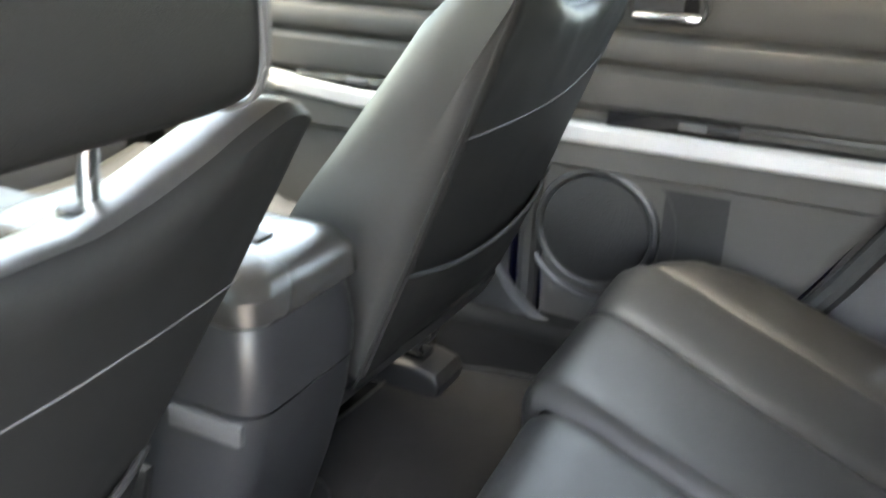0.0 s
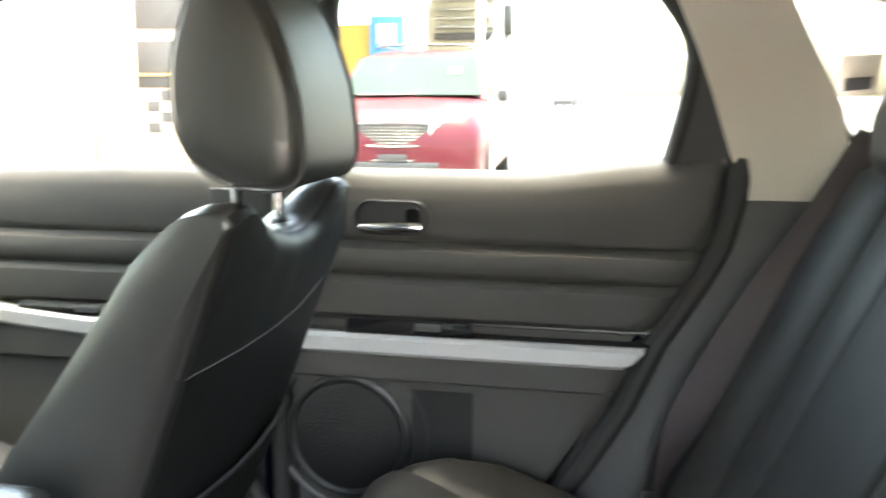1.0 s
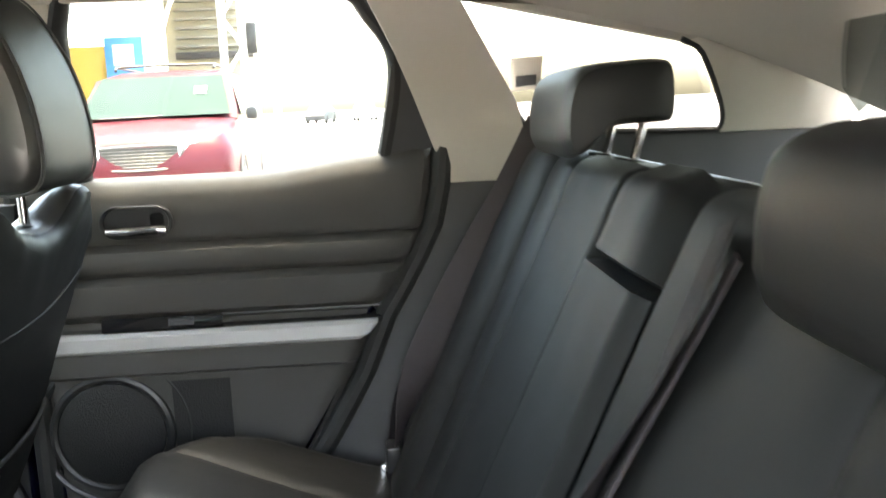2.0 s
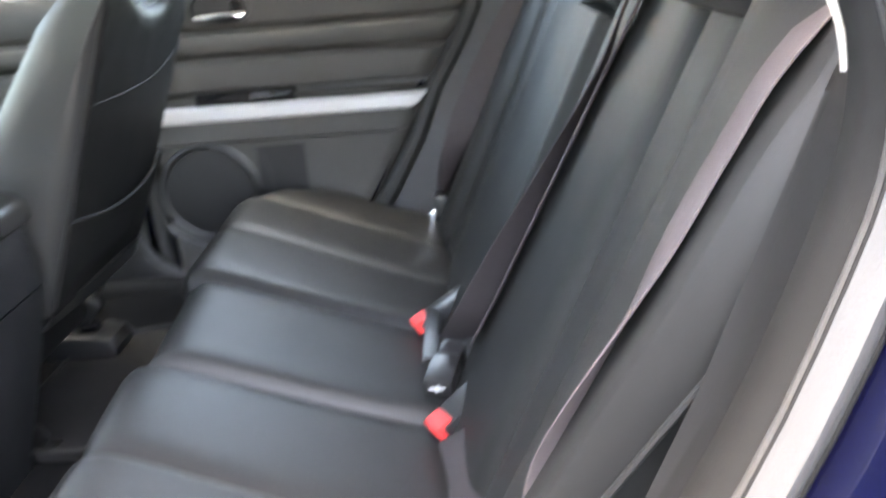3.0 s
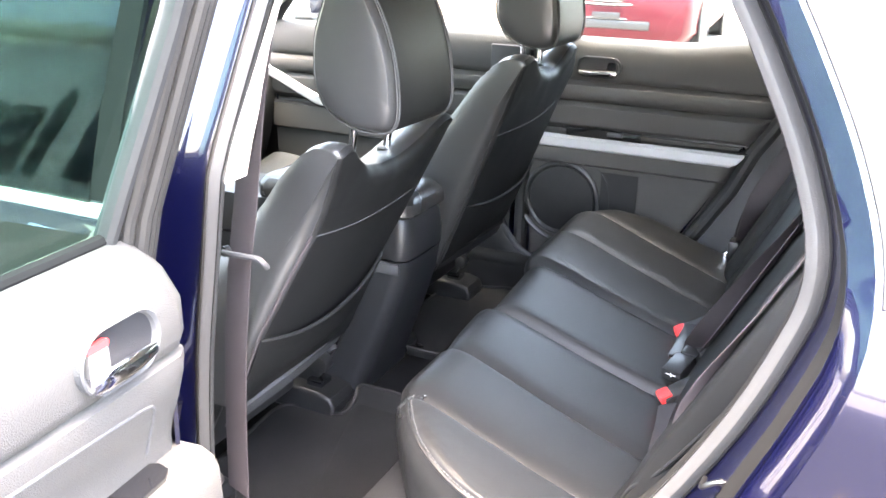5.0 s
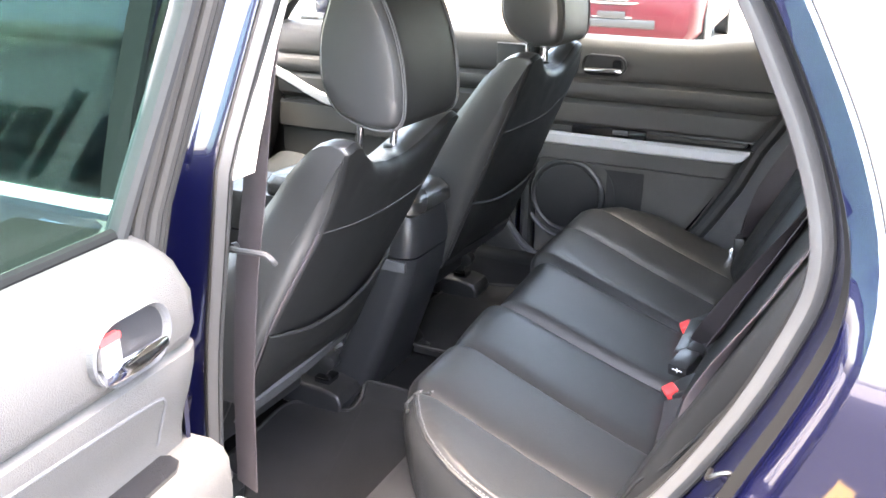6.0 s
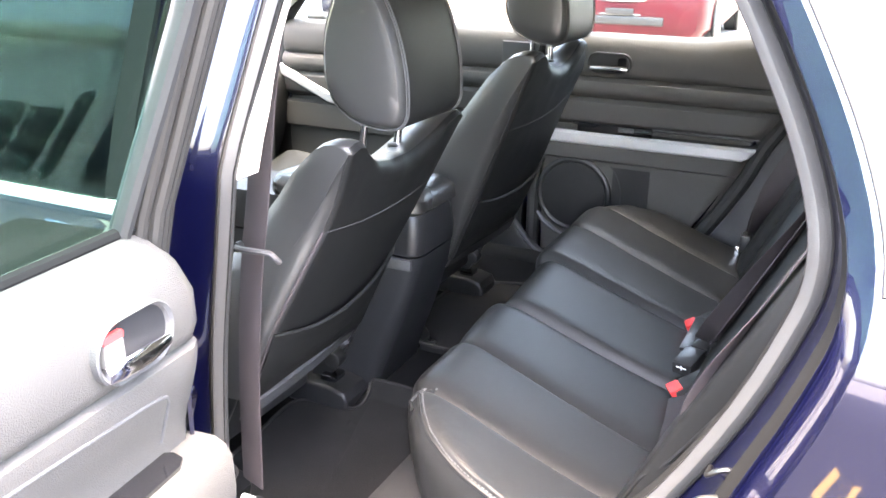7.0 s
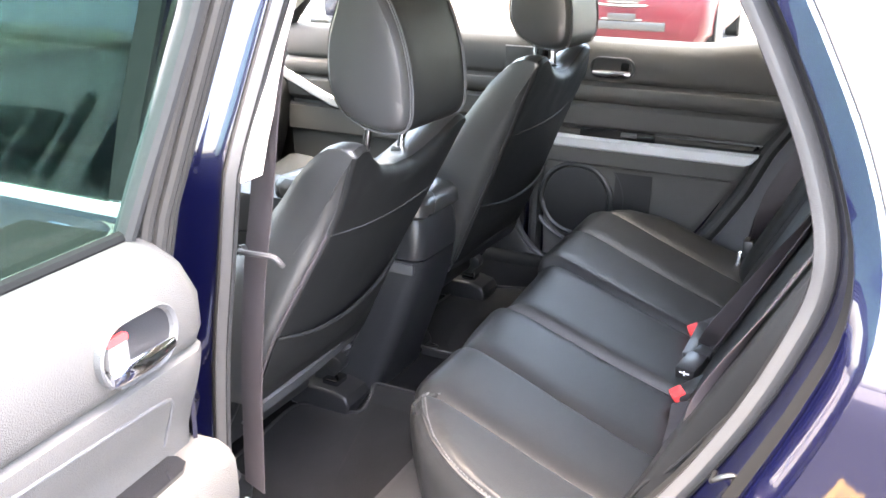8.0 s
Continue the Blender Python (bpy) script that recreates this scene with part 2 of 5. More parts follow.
def slab(poly, axis, a, b, bevel=0.0, seg=2, bm=None):
    """A polygon of two coordinates, drawn out along the third axis from a to b."""
    bm = bmesh.new() if bm is None else bm
    put = {"x": lambda p, c: (c, p[0], p[1]), "y": lambda p, c: (p[0], c, p[1]), "z": lambda p, c: (p[0], p[1], c)}[axis]
    lo, hi = [bm.verts.new(put(p, a)) for p in poly], [bm.verts.new(put(p, b)) for p in poly]
    n = len(poly)
    faces = [bm.faces.new(lo[::-1]), bm.faces.new(hi)]
    for i in range(n):
        faces.append(bm.faces.new((lo[i], lo[(i + 1) % n], hi[(i + 1) % n], hi[i])))
    if bevel:
        es = list({e for f in faces[:2] for e in f.edges})
        bmesh.ops.bevel(bm, geom=es, offset=bevel, segments=seg, profile=0.5, affect="EDGES")
    return bm


def sheet(rows, thick, bm=None):
    """A sheet through a grid of points, given a thickness against its normals."""
    bm = bmesh.new() if bm is None else bm
    vs = [[bm.verts.new(p) for p in r] for r in rows]
    for a, b in zip(vs, vs[1:]):
        for i in range(len(a) - 1):
            bm.faces.new((a[i], a[i + 1], b[i + 1], b[i]))
    if thick:
        bmesh.ops.recalc_face_normals(bm, faces=bm.faces)
        bmesh.ops.solidify(bm, geom=list(bm.faces), thickness=thick)
    return bm


def tree(ob):
    """A search tree over a part's mesh, which is in world coordinates."""
    return BVHTree.FromPolygons([v.co.copy() for v in ob.data.vertices], [tuple(p.vertices) for p in ob.data.polygons])


def lerp(table, v):
    """A broken line through (v, value) pairs."""
    if v <= table[0][0]:
        return table[0][1]
    for (a, x), (b, y) in zip(table, table[1:]):
        if v <= b:
            return x + (y - x) * (v - a) / (b - a)
    return table[-1][1]


def ease(a, b, v):
    t = min(1, max(0, (v - a) / (b - a)))
    return t * t * (3 - 2 * t)


def curve(table, v):
    """Like lerp, eased between the pairs' slopes."""
    return (lerp(table, v - 0.004) + 2 * lerp(table, v) + lerp(table, v + 0.004)) / 4


def disc(c, axis, r, thick, n=32, bm=None, rim=0.0):
    """A short cylinder round an axis through c, its edge rounded by rim."""
    c, ax = Vector(c), Vector(axis).normalized()
    s = ax.orthogonal().normalized()
    u = ax.cross(s)
    prof = [(r, 0)] + ([(r, thick - rim), (r - rim * 0.3, thick - rim * 0.3), (r - rim, thick)] if rim else [(r, thick)])
    rings = [[c + ax * h + q * (math.cos(2 * math.pi * k / n) * s + math.sin(2 * math.pi * k / n) * u) for k in range(n)] for q, h in prof]
    return loft(rings, bm=bm)


def ring(c, axis, r, w, h, n=40, bm=None):
    """A torus-like ring of section w by h."""
    c, ax = Vector(c), Vector(axis).normalized()
    s = ax.orthogonal().normalized()
    u = ax.cross(s)
    bm = bmesh.new() if bm is None else bm
    rows = []
    for k in range(n):
        d = math.cos(2 * math.pi * k / n) * s + math.sin(2 * math.pi * k / n) * u
        rows.append([bm.verts.new(c + d * (r + w * math.cos(t)) + ax * h * math.sin(t)) for t in [math.pi * 2 * j / 8 for j in range(8)]])
    for i in range(n):
        a, b = rows[i], rows[(i + 1) % n]
        for j in range(8):
            bm.faces.new((a[j], a[(j + 1) % 8], b[(j + 1) % 8], b[j]))
    return bm


# ---- the parked car's shell ----
def side_y(z):
    """Inner face of the car's side at height z: upright below the belt line, leaning in above it."""
    return 0.715 - 0.33 * max(0.0, z - 1.07)


def plate(poly, sign=1, inset=0.0, thick=0.012, bevel=0.003):
    """A trim plate on the inner side face, from (x, z) points."""
    bm = bmesh.new()
    vs = [bm.verts.new((x, sign * (side_y(z) - inset), z)) for x, z in poly]
    f = bm.faces.new(vs)
    r = bmesh.ops.extrude_face_region(bm, geom=[f])
    for v in [g for g in r["geom"] if isinstance(g, bmesh.types.BMVert)]:
        v.co.y += sign * thick
    if bevel:
        bmesh.ops.bevel(bm, geom=list(f.edges), offset=bevel, segments=2, profile=0.5, affect="EDGES")
    return bm


car = thing("blue_suv", "dark blue metallic family car with its rear door open", "car")


def floor_z(x, y):
    z = 0.40 + 0.035 * (1 - ease(0.08, 0.20, abs(y))) + 0.09 * ease(0.58, 0.66, abs(y))
    return z + 0.05 * ease(-0.02, 0.06, x) + 0.004 * noise.noise((x * 7, y * 7, 0))


xs = np.linspace(-1.35, 1.25, 66)
ys = np.linspace(-0.72, 0.72, 73)
part("floor_carpet", sheet([[(x, y, floor_z(x, y)) for y in ys] for x in xs], 0.03), CARPET, car, "charcoal carpeted floor")


def roof_z(x, y, top=1.44):
    edge = lerp(((-0.6, 1.36), (0.40, 1.365), (0.55, 1.335), (0.87, 1.272), (1.05, 1.20), (1.2, 1.13)), x)
    mid = lerp(((-0.6, top), (0.5, top), (0.9, top - 0.03), (1.2, top - 0.16)), x)
    return edge + (mid - edge) * (1 - min(1, abs(y) / 0.63) ** 2.6)


xs = np.linspace(-0.62, 1.2, 30)
ys = np.linspace(-0.63, 0.63, 31)
part("headliner", sheet([[(x, y, roof_z(x, y)) for y in ys] for x in xs], -0.012), HEADLINER, car, "pale grey cloth headliner")
part("roof_panel", sheet([[(x, y * 1.10, roof_z(x, y) + 0.045) for y in ys] for x in xs], 0.004), PAINT, car)

# right side: pillar trims round the door window and the quarter window
part("b_pillar_trim", plate([(-0.19, 0.45), (-0.105, 0.45), (-0.105, 1.08), (-0.085, 1.37), (-0.17, 1.37), (-0.185, 1.08)], 1, 0.0), PLASTIC, car)
part("b_pillar_post", plate([(-0.16, 1.07), (-0.118, 1.07), (-0.092, 1.37), (-0.135, 1.37)], 1, 0.006), CREAM, car)
part("c_pillar_trim", plate([(0.482, 1.057), (0.602, 1.057), (0.607, 1.10), (0.604, 1.145), (0.592, 1.185), (0.506, 1.335), (0.505, 1.352), (0.35, 1.372),
                             (0.362, 1.352), (0.405, 1.262), (0.428, 1.205), (0.455, 1.13)], 1, 0.022), CREAM, car, "cream moulded pillar cover")
part("d_pillar_trim", plate([(0.855, 1.262), (0.878, 1.255), (0.925, 1.17), (0.932, 1.135), (0.930, 1.118), (1.14, 1.118), (1.18, 1.16), (1.06, 1.25), (0.95, 1.30)], 1, 0.018), CREAM, car)
part("roof_side_rail", plate([(-0.6, 1.352), (0.34, 1.352), (0.505, 1.337), (0.86, 1.262), (1.0, 1.215), (1.0, 1.30), (-0.6, 1.42)], 1, 0.012), HEADLINER, car)
part("quarter_lower_trim", plate([(0.02, 0.42), (1.2, 0.42), (1.2, 1.12), (0.61, 1.136), (0.60, 1.06), (0.455, 1.06), (0.42, 0.95), (0.30, 0.72), (0.12, 0.50)], 1, 0.01), PLASTIC, car, "charcoal plastic side trim")
qw = plate([(0.50, 1.345), (0.585, 1.20), (0.61, 1.12), (0.94, 1.11), (0.92, 1.2), (0.87, 1.275)], 1, -0.03, thick=0.004, bevel=0)
quarter = part("quarter_window", qw, QUARTER, car, smooth=0)
gasket = smooth_path([(x, side_y(z) - 0.016, z) for x, z in ((0.85, 1.266), (0.885, 1.245), (0.925, 1.165), (0.928, 1.128), (0.90, 1.124), (0.75, 1.128), (0.63, 1.134), (0.60, 1.155), (0.575, 1.205))], 4)
part("window_gasket", tube(gasket, 0.005, 6), RUBBER, quarter)
part("window_sticker", plate([(0.585, 1.198), (0.637, 1.202), (0.64, 1.252), (0.59, 1.25)], 1, -0.022, thick=0.001, bevel=0), CREAM, quarter, "small pale sticker on the glass")
part("window_sticker", plate([(0.597, 1.205), (0.63, 1.208), (0.63, 1.224), (0.597, 1.222)], 1, -0.019, thick=0.001, bevel=0), PLASTIC_LOW, quarter, "dark printed patch")

# the tail of the car, behind the bench
part("tailgate_trim", box(1.19, 1.24, -0.72, 0.72, 0.45, 1.02, 0.01), PLASTIC, car)
part("rear_window", sheet([[(1.22 - 0.06 * k, y, 1.02 + 0.085 * k) for y in np.linspace(-0.62, 0.62, 9)] for k in range(4)], 0.004), PRIVACY, car)
part("cargo_cover", sheet([[(x, y, 1.0 - 0.02 * (abs(y) / 0.6) ** 2) for y in np.linspace(-0.66, 0.66, 9)] for x in np.linspace(0.72, 1.18, 6)], 0.012), PLASTIC_BLACK, car, "black roller cargo cover")
part("cover_rail", tube([(0.765, y, 1.082) for y in (-0.62, 0.0, 0.62)], 0.0065, 8), SILVER, car, "bright rail of the cargo cover")
part("wind_screen", sheet([[(-0.62 - 0.11 * k, y, 1.40 - 0.07 * k) for y in np.linspace(-0.60, 0.60, 9)] for k in range(7)], 0.004), SCREEN, car)
part("firewall", box(-1.40, -1.36, -0.78, 0.78, 0.35, 1.02), PLASTIC_BLACK, car)
for s in (1, -1):
    part("kick_panel", box(-1.42, -0.99, s * 0.755 - 0.03, s * 0.755 + 0.03, 0.33, 1.06, 0.006), PLASTIC_BLACK, car, "black panel beside the footwell")
    part("a_pillar_trim", tube([(-0.60, s * 0.62, 1.38), (-0.85, s * 0.66, 1.24), (-1.12, s * 0.71, 1.06)], [0.03, 0.035, 0.045], 10), CREAM, car)

# left side: the open rear doorway, its rubber seal and painted jamb
OPENING = [(0.000, 1.325), (0.10, 1.352), (0.25, 1.357), (0.37, 1.345), (0.43, 1.315), (0.469, 1.26), (0.503, 1.203), (0.531, 1.150), (0.553, 1.092), (0.557, 1.046), (0.546, 1.000),
           (0.513, 0.914), (0.456, 0.807), (0.394, 0.724), (0.325, 0.650), (0.25, 0.592), (0.16, 0.552), (0.06, 0.527), (-0.035, 0.530), (-0.076, 0.555), (-0.088, 0.62), (-0.086, 0.713),
           (-0.077, 0.834), (-0.060, 0.951), (-0.044, 1.06), (-0.028, 1.16), (-0.011, 1.26)]


def haunch(z):
    """How far the rear bodyside swells out below the window line."""
    return 0.036 * ease(1.10, 1.0, z)


def loop(offset, depth, lean=1.0, per=3):
    """The doorway's outline, moved outwards by offset and out of the car by depth."""
    ps = [Vector((x, 0, z)) for x, z in OPENING]
    n = len(ps)
    fine = []
    for i in range(n):
        a, b, c, d = ps[i - 1], ps[i], ps[(i + 1) % n], ps[(i + 2) % n]
        for k in range(per):
            t = k / per
            fine.append(0.5 * ((2 * b) + (c - a) * t + (2 * a - 5 * b + 4 * c - d) * t * t + (3 * b - a - 3 * c + d) * t ** 3))
    out = []
    n = len(fine)
    for i, p in enumerate(fine):
        d = (fine[(i + 1) % n] - fine[i - 1]).normalized()
        q = p + Vector((-d.z, 0, d.x)) * offset
        out.append(Vector((q.x, -(0.735 - 0.33 * lean * max(0, q.z - 1.07)) - depth - haunch(q.z) * ease(0.045, 0.090, depth) * ease(0.2, 0.4, q.x), q.z)))
    return out


seal_rings = []
for a in range(16):
    t = 2 * math.pi * a / 16
    seal_rings.append(loop(0.0105 + 0.0100 * math.cos(t), 0.004 + (0.012 if math.sin(t) < 0 else 0.008 + 0.003 * abs(math.cos(2 * t))) * math.sin(t)))
bm = bmesh.new()
cols = [[bm.verts.new(p) for p in r] for r in seal_rings]
for a in range(16):
    A, B = cols[a], cols[(a + 1) % 16]
    for i in range(len(A)):
        j = (i + 1) % len(A)
        bm.faces.new((A[i], A[j], B[j], B[i]))
seal = part("door_seal", bm, SEAL, car, "grey rubber weatherstrip round the doorway")
for o, d, r in ((0.0203, 0.0070, 0.0018), (0.0012, 0.0065, 0.0010)):
    lip = loop(o, d)
    part("seal_lip", tube(lip + lip[:1], r, 6), STRIP, seal, "dark rubber lip")

def spread(z):
    """By how much the jamb widens towards the sill."""
    return 0.026 * (1 - ease(0.68, 0.92, z))


def edge_band(name, profile, front, mat, label, widen=()):
    """A strip round the doorway; towards the front pillar its section turns from profile into front, and low down each edge moves outwards by its share of the spread."""
    bm = bmesh.new()
    cols = []
    for k, ((o, d), (fo, fd)) in enumerate(zip(profile, front)):
        w = widen[k] if widen else 0.0
        rear, fore, low = loop(o, d), loop(fo, fd), loop(o + 0.026 * w, d)
        rear = [p.lerp(q, spread(p.z) / 0.026) for p, q in zip(rear, low)]
        cols.append([bm.verts.new(p.lerp(q, 1 - ease(-0.05, 0.06, p.x))) for p, q in zip(rear, fore)])
    for A, B in zip(cols, cols[1:]):
        for i in range(len(A)):
            j = (i + 1) % len(A)
            bm.faces.new((A[i], A[j], B[j], B[i]))
    return part(name, bm, mat, car, label)


jamb = edge_band("door_jamb", ((0.020, 0.000), (0.021, 0.004), (0.023, 0.012), (0.025, 0.022), (0.0275, 0.034), (0.029, 0.042), (0.030, 0.046)),
                 ((0.022, 0.000), (0.027, 0.004), (0.036, 0.010), (0.052, 0.016), (0.068, 0.024), (0.080, 0.036), (0.084, 0.050)), PAINT, "glossy dark blue painted door jamb", (0, 0.02, 0.1, 0.3, 0.55, 0.7, 0.75))
edge_band("outer_weatherstrip", ((0.029, 0.044), (0.030, 0.049), (0.0315, 0.053), (0.033, 0.057), (0.034, 0.062), (0.0345, 0.068)),
          ((0.083, 0.046), (0.084, 0.054), (0.086, 0.058), (0.090, 0.060), (0.092, 0.066), (0.093, 0.087)), STRIP, "black rubber strip along the jamb", (0.72, 0.78, 0.84, 0.9, 0.95, 1))
edge_band("body_flange", ((0.0335, 0.064), (0.0343, 0.0675), (0.0385, 0.0700), (0.0445, 0.0735), (0.051, 0.0768), (0.058, 0.0798)),
          ((0.092, 0.080), (0.093, 0.092), (0.096, 0.101), (0.100, 0.107), (0.106, 0.1095), (0.115, 0.111)), PAINT, "rounded blue edge of the bodyside", (0.98, 1, 1, 1, 1, 1))
# inner lining between the seal and the cabin
edge_band("doorway_lining", ((0.004, 0.002), (0.0, -0.012), (0.004, -0.04), (0.02, -0.06)),
          ((0.004, 0.002), (0.006, -0.008), (0.020, -0.018), (0.055, -0.034)), LINING, "charcoal plastic lining of the doorway")
part("side_lining", slab([(0.30, 0.42), (1.2, 0.42), (1.2, 1.12), (0.60, 1.12), (0.575, 1.046), (0.535, 0.90), (0.47, 0.78), (0.36, 0.62)], "y", -0.74, -0.642, 0.012), LINING, car, "charcoal wheel arch lining beside the bench")
part("sill_plate", box(-0.14, 0.34, -0.78, -0.635, 0.42, 0.527, 0.014, 3), LINING, car, "charcoal scuff plate on the sill")
part("sill_panel", box(-1.3, 0.30, -0.86, -0.775, 0.24, 0.50, 0.03, 3), PAINT, car)
part("sill_trim", box(-1.3, 0.40, 0.640, 0.735, 0.40, 0.505, 0.02, 3), LINING, car, "charcoal sill trim below the closed doors")
part("b_pillar_base", plate([(-0.36, 0.42), (-0.06, 0.42), (-0.06, 0.478), (-0.135, 0.486), (-0.170, 0.496), (-0.204, 0.515), (-0.234, 0.550), (-0.250, 0.60), (-0.252, 0.66), (-0.235, 0.75), (-0.205, 0.84), (-0.195, 1.06), (-0.30, 1.06), (-0.31, 0.72), (-0.33, 0.55)], 1, 0.05, thick=0.05, bevel=0.008), CONSOLE, car, "flared charcoal pillar base")
arc = [(-0.09 + 0.170 * math.cos(radians(q)), 0.668, 0.655 + 0.170 * math.sin(radians(q))) for q in range(180, 271, 9)]
part("pillar_foot_trim", tube(arc, [0.004] + [0.009] * (len(arc) - 2) + [0.004], 10), PLASTIC_LOW, car, "curved grey edge below the far speaker")
part("b_pillar_cover", slab([(-0.22, 0.46), (-0.140, 0.46), (-0.135, 0.834), (-0.118, 0.951), (-0.100, 1.06), (-0.21, 1.06)], "y", -0.735, -0.675, 0.008), LINING, car, "charcoal lower pillar cover")
upper = [(-0.17, 1.03), (-0.059, 1.046), (-0.042, 1.054), (-0.038, 1.093), (-0.035, 1.125), (-0.035, 1.155), (-0.033, 1.199), (-0.026, 1.248), (-0.010, 1.335), (-0.13, 1.34)]
bm = bmesh.new()
a = [bm.verts.new((x, -(0.700 - 0.33 * max(0, z - 1.07)), z)) for x, z in upper]
f = bm.faces.new(a)
r = bmesh.ops.extrude_face_region(bm, geom=[f])
for v in [g for g in r["geom"] if isinstance(g, bmesh.types.BMVert)]:
    v.co.y -= 0.035
part("b_pillar_cover", bm, CREAM, car, "cream upper pillar cover")
part("roof_side_rail", sheet([[(x, -(0.60 + 0.02 * k), 1.372 - 0.012 * k) for x in np.linspace(-0.6, 1.0, 9)] for k in range(4)], 0.01), HEADLINER, car)

sliver = smooth_path([(0.572, -0.668, 1.035), (0.569, -0.675, 1.06), (0.562, -0.678, 1.085), (0.548, -0.670, 1.115), (0.51, -0.65, 1.20), (0.46, -0.62, 1.29)], 4)
part("c_pillar_trim", tube(sliver[4:], 0.0017, 8), CREAM, car, "cream pillar cover inside the seal")

# left rear quarter outside
outer = [p.lerp(q, spread(p.z) / 0.026) for p, q in zip(loop(0.058, 0.0798), loop(0.084, 0.0798))]
rear_edge = sorted([(p.z, p.x) for p in outer if p.x > 0.35 and p.z < 1.34])


def flank_y(x, z, x0=0.5):
    return -(0.815 + haunch(z) + 0.007 * ease(0.0, 0.09, x - x0) - 0.10 * max(0, 0.82 - z) - 0.33 * max(0, z - 1.07))


rows = []
for z in np.linspace(0.24, 1.30, 46):
    x0 = lerp(rear_edge, z) - 0.004
    rows.append([(x, flank_y(x, z, x0), z) for x in [x0 + (1.35 - x0) * (k / 30) ** 2 for k in range(31)]])
lower = [r for r in rows if r[0][2] < 1.09]
part("quarter_panel", sheet(lower, 0.006), PAINT, car, "glossy dark blue rear quarter panel")
part("quarter_glass", sheet([r for r in rows if r[0][2] > 1.07], 0.004), DARKGLASS, car, "dark tinted quarter glass with a black edge")
edge = [(lerp(rear_edge, z) + 0.004, flank_y(0.5, z) - 0.001, z) for z in np.linspace(1.07, 1.30, 12)]
part("glass_edge", tube(edge, 0.0028, 6), RUBBER, car)

# striker loop and bolt on the jamb
hoop = [(0.505, -0.755, 0.852), (0.504, -0.772, 0.853), (0.507, -0.778, 0.858), (0.514, -0.779, 0.864), (0.522, -0.778, 0.867), (0.528, -0.774, 0.864), (0.528, -0.762, 0.860), (0.524, -0.752, 0.858)]
striker = part("door_striker", tube(smooth_path(hoop, 5), 0.0026, 8), STEEL, car, "steel door striker loop")
latch = part("latch_striker", tube(smooth_path([(0.552, -0.765, 0.836), (0.530, -0.780, 0.839), (0.506, -0.794, 0.840), (0.499, -0.797, 0.834), (0.498, -0.796, 0.824), (0.505, -0.790, 0.816), (0.530, -0.774, 0.812), (0.552, -0.760, 0.810)], 4), 0.0046, 10), ZINC, car, "bright zinc latch striker on the jamb")
part("striker_plate", disc((0.556, -0.764, 0.822), (-0.85, -0.45, 0.1), 0.021, 0.010, 24, rim=0.004), ZINC, latch)
stop = part("bump_stop", disc((0.466, -0.748, 0.781), (-0.35, -0.9, 0.25), 0.0150, 0.007, 24, rim=0.004), ZINC, car, "round zinc stud plate on the jamb")
part("stop_stud", disc((0.4635, -0.754, 0.783), (-0.35, -0.9, 0.25), 0.0085, 0.008, 20, rim=0.004), ZINC, stop, "bright stud")

# front left door, shut, seen from outside through the open door's glass
front_door = thing("front_door", "closed dark blue front door with a bright belt moulding", "car door")
rows = []
for z in np.linspace(0.30, 1.045, 20):
    y = -(0.868 + 0.03 * math.sin(math.pi * (z - 0.3) / 0.8) + (0.008 if z > 0.9 else 0))
    rows.append([(x, y, z) for x in np.linspace(-1.25, -0.080, 16)])
part("door_skin", sheet(rows, 0.006), PAINT, front_door)
part("door_top", box(-1.24, -0.20, -0.872, -0.70, 1.020, 1.046, 0.004), PLASTIC_BLACK, front_door)
part("belt_moulding", box(-1.2, -0.080, -0.882, -0.862, 1.042, 1.057, 0.004), SILVER, front_door, "bright belt moulding")
part("window_glass", sheet([[(x, -(0.866 - 0.42 * (z - 1.08)), z) for x in np.linspace(-1.1, -0.105, 6)] for z in np.linspace(1.055, 1.42, 6)], 0.004), PALEGLASS, front_door, "tinted glass mirroring the yard")
part("pillar_strip", sheet([[(x, -(0.873 - 0.40 * max(0, z - 1.08)), z) for x in (-0.105, -0.09, -0.075)] for z in np.linspace(1.06, 1.40, 5)], 0.006), STRIP, front_door)
part("inner_panel", box(-1.25, -0.20, -0.74, -0.70, 0.42, 1.06, 0.012), PLASTIC, front_door)

# dashboard
dash = thing("dashboard", "black moulded dashboard with a rounded end", "dashboard")
prof = [(-1.36, 0.62), (-1.10, 0.60), (-1.02, 0.70), (-0.985, 0.86), (-0.99, 0.925), (-1.03, 0.965), (-1.12, 0.985), (-1.36, 1.01)]
rings = []
for y in (-0.69, -0.68, -0.62, -0.3, 0.0, 0.3, 0.62, 0.675, 0.685):
    k = 0.96 if abs(y) > 0.67 else 1.0
    c = Vector((-1.18, 0, 0.80))
    rings.append([(c.x + (x - c.x) * k, y, c.z + (z - c.z) * k) for x, z in [(p.x, p.z) for p in smooth_path([(x, 0, z) for x, z in prof], 4)]])
part("dash_moulding", loft(rings), LEATHER_LIT, dash)
part("dash_seam", tube([(-0.99, y, 0.93) for y in (-0.6, 0.0, 0.6)], 0.003, 6), STITCH, dash)
part("glovebox_lid", box(-1.0, -0.965, 0.14, 0.58, 0.66, 0.84, 0.015, 3), PLASTIC, dash)


# ---- rear bench ----
bench = thing("rear_bench", "black leather rear bench with stitched panels and a folded armrest", "car seat")
SEAMS = (-0.482, -0.322, 0.290, 0.495)


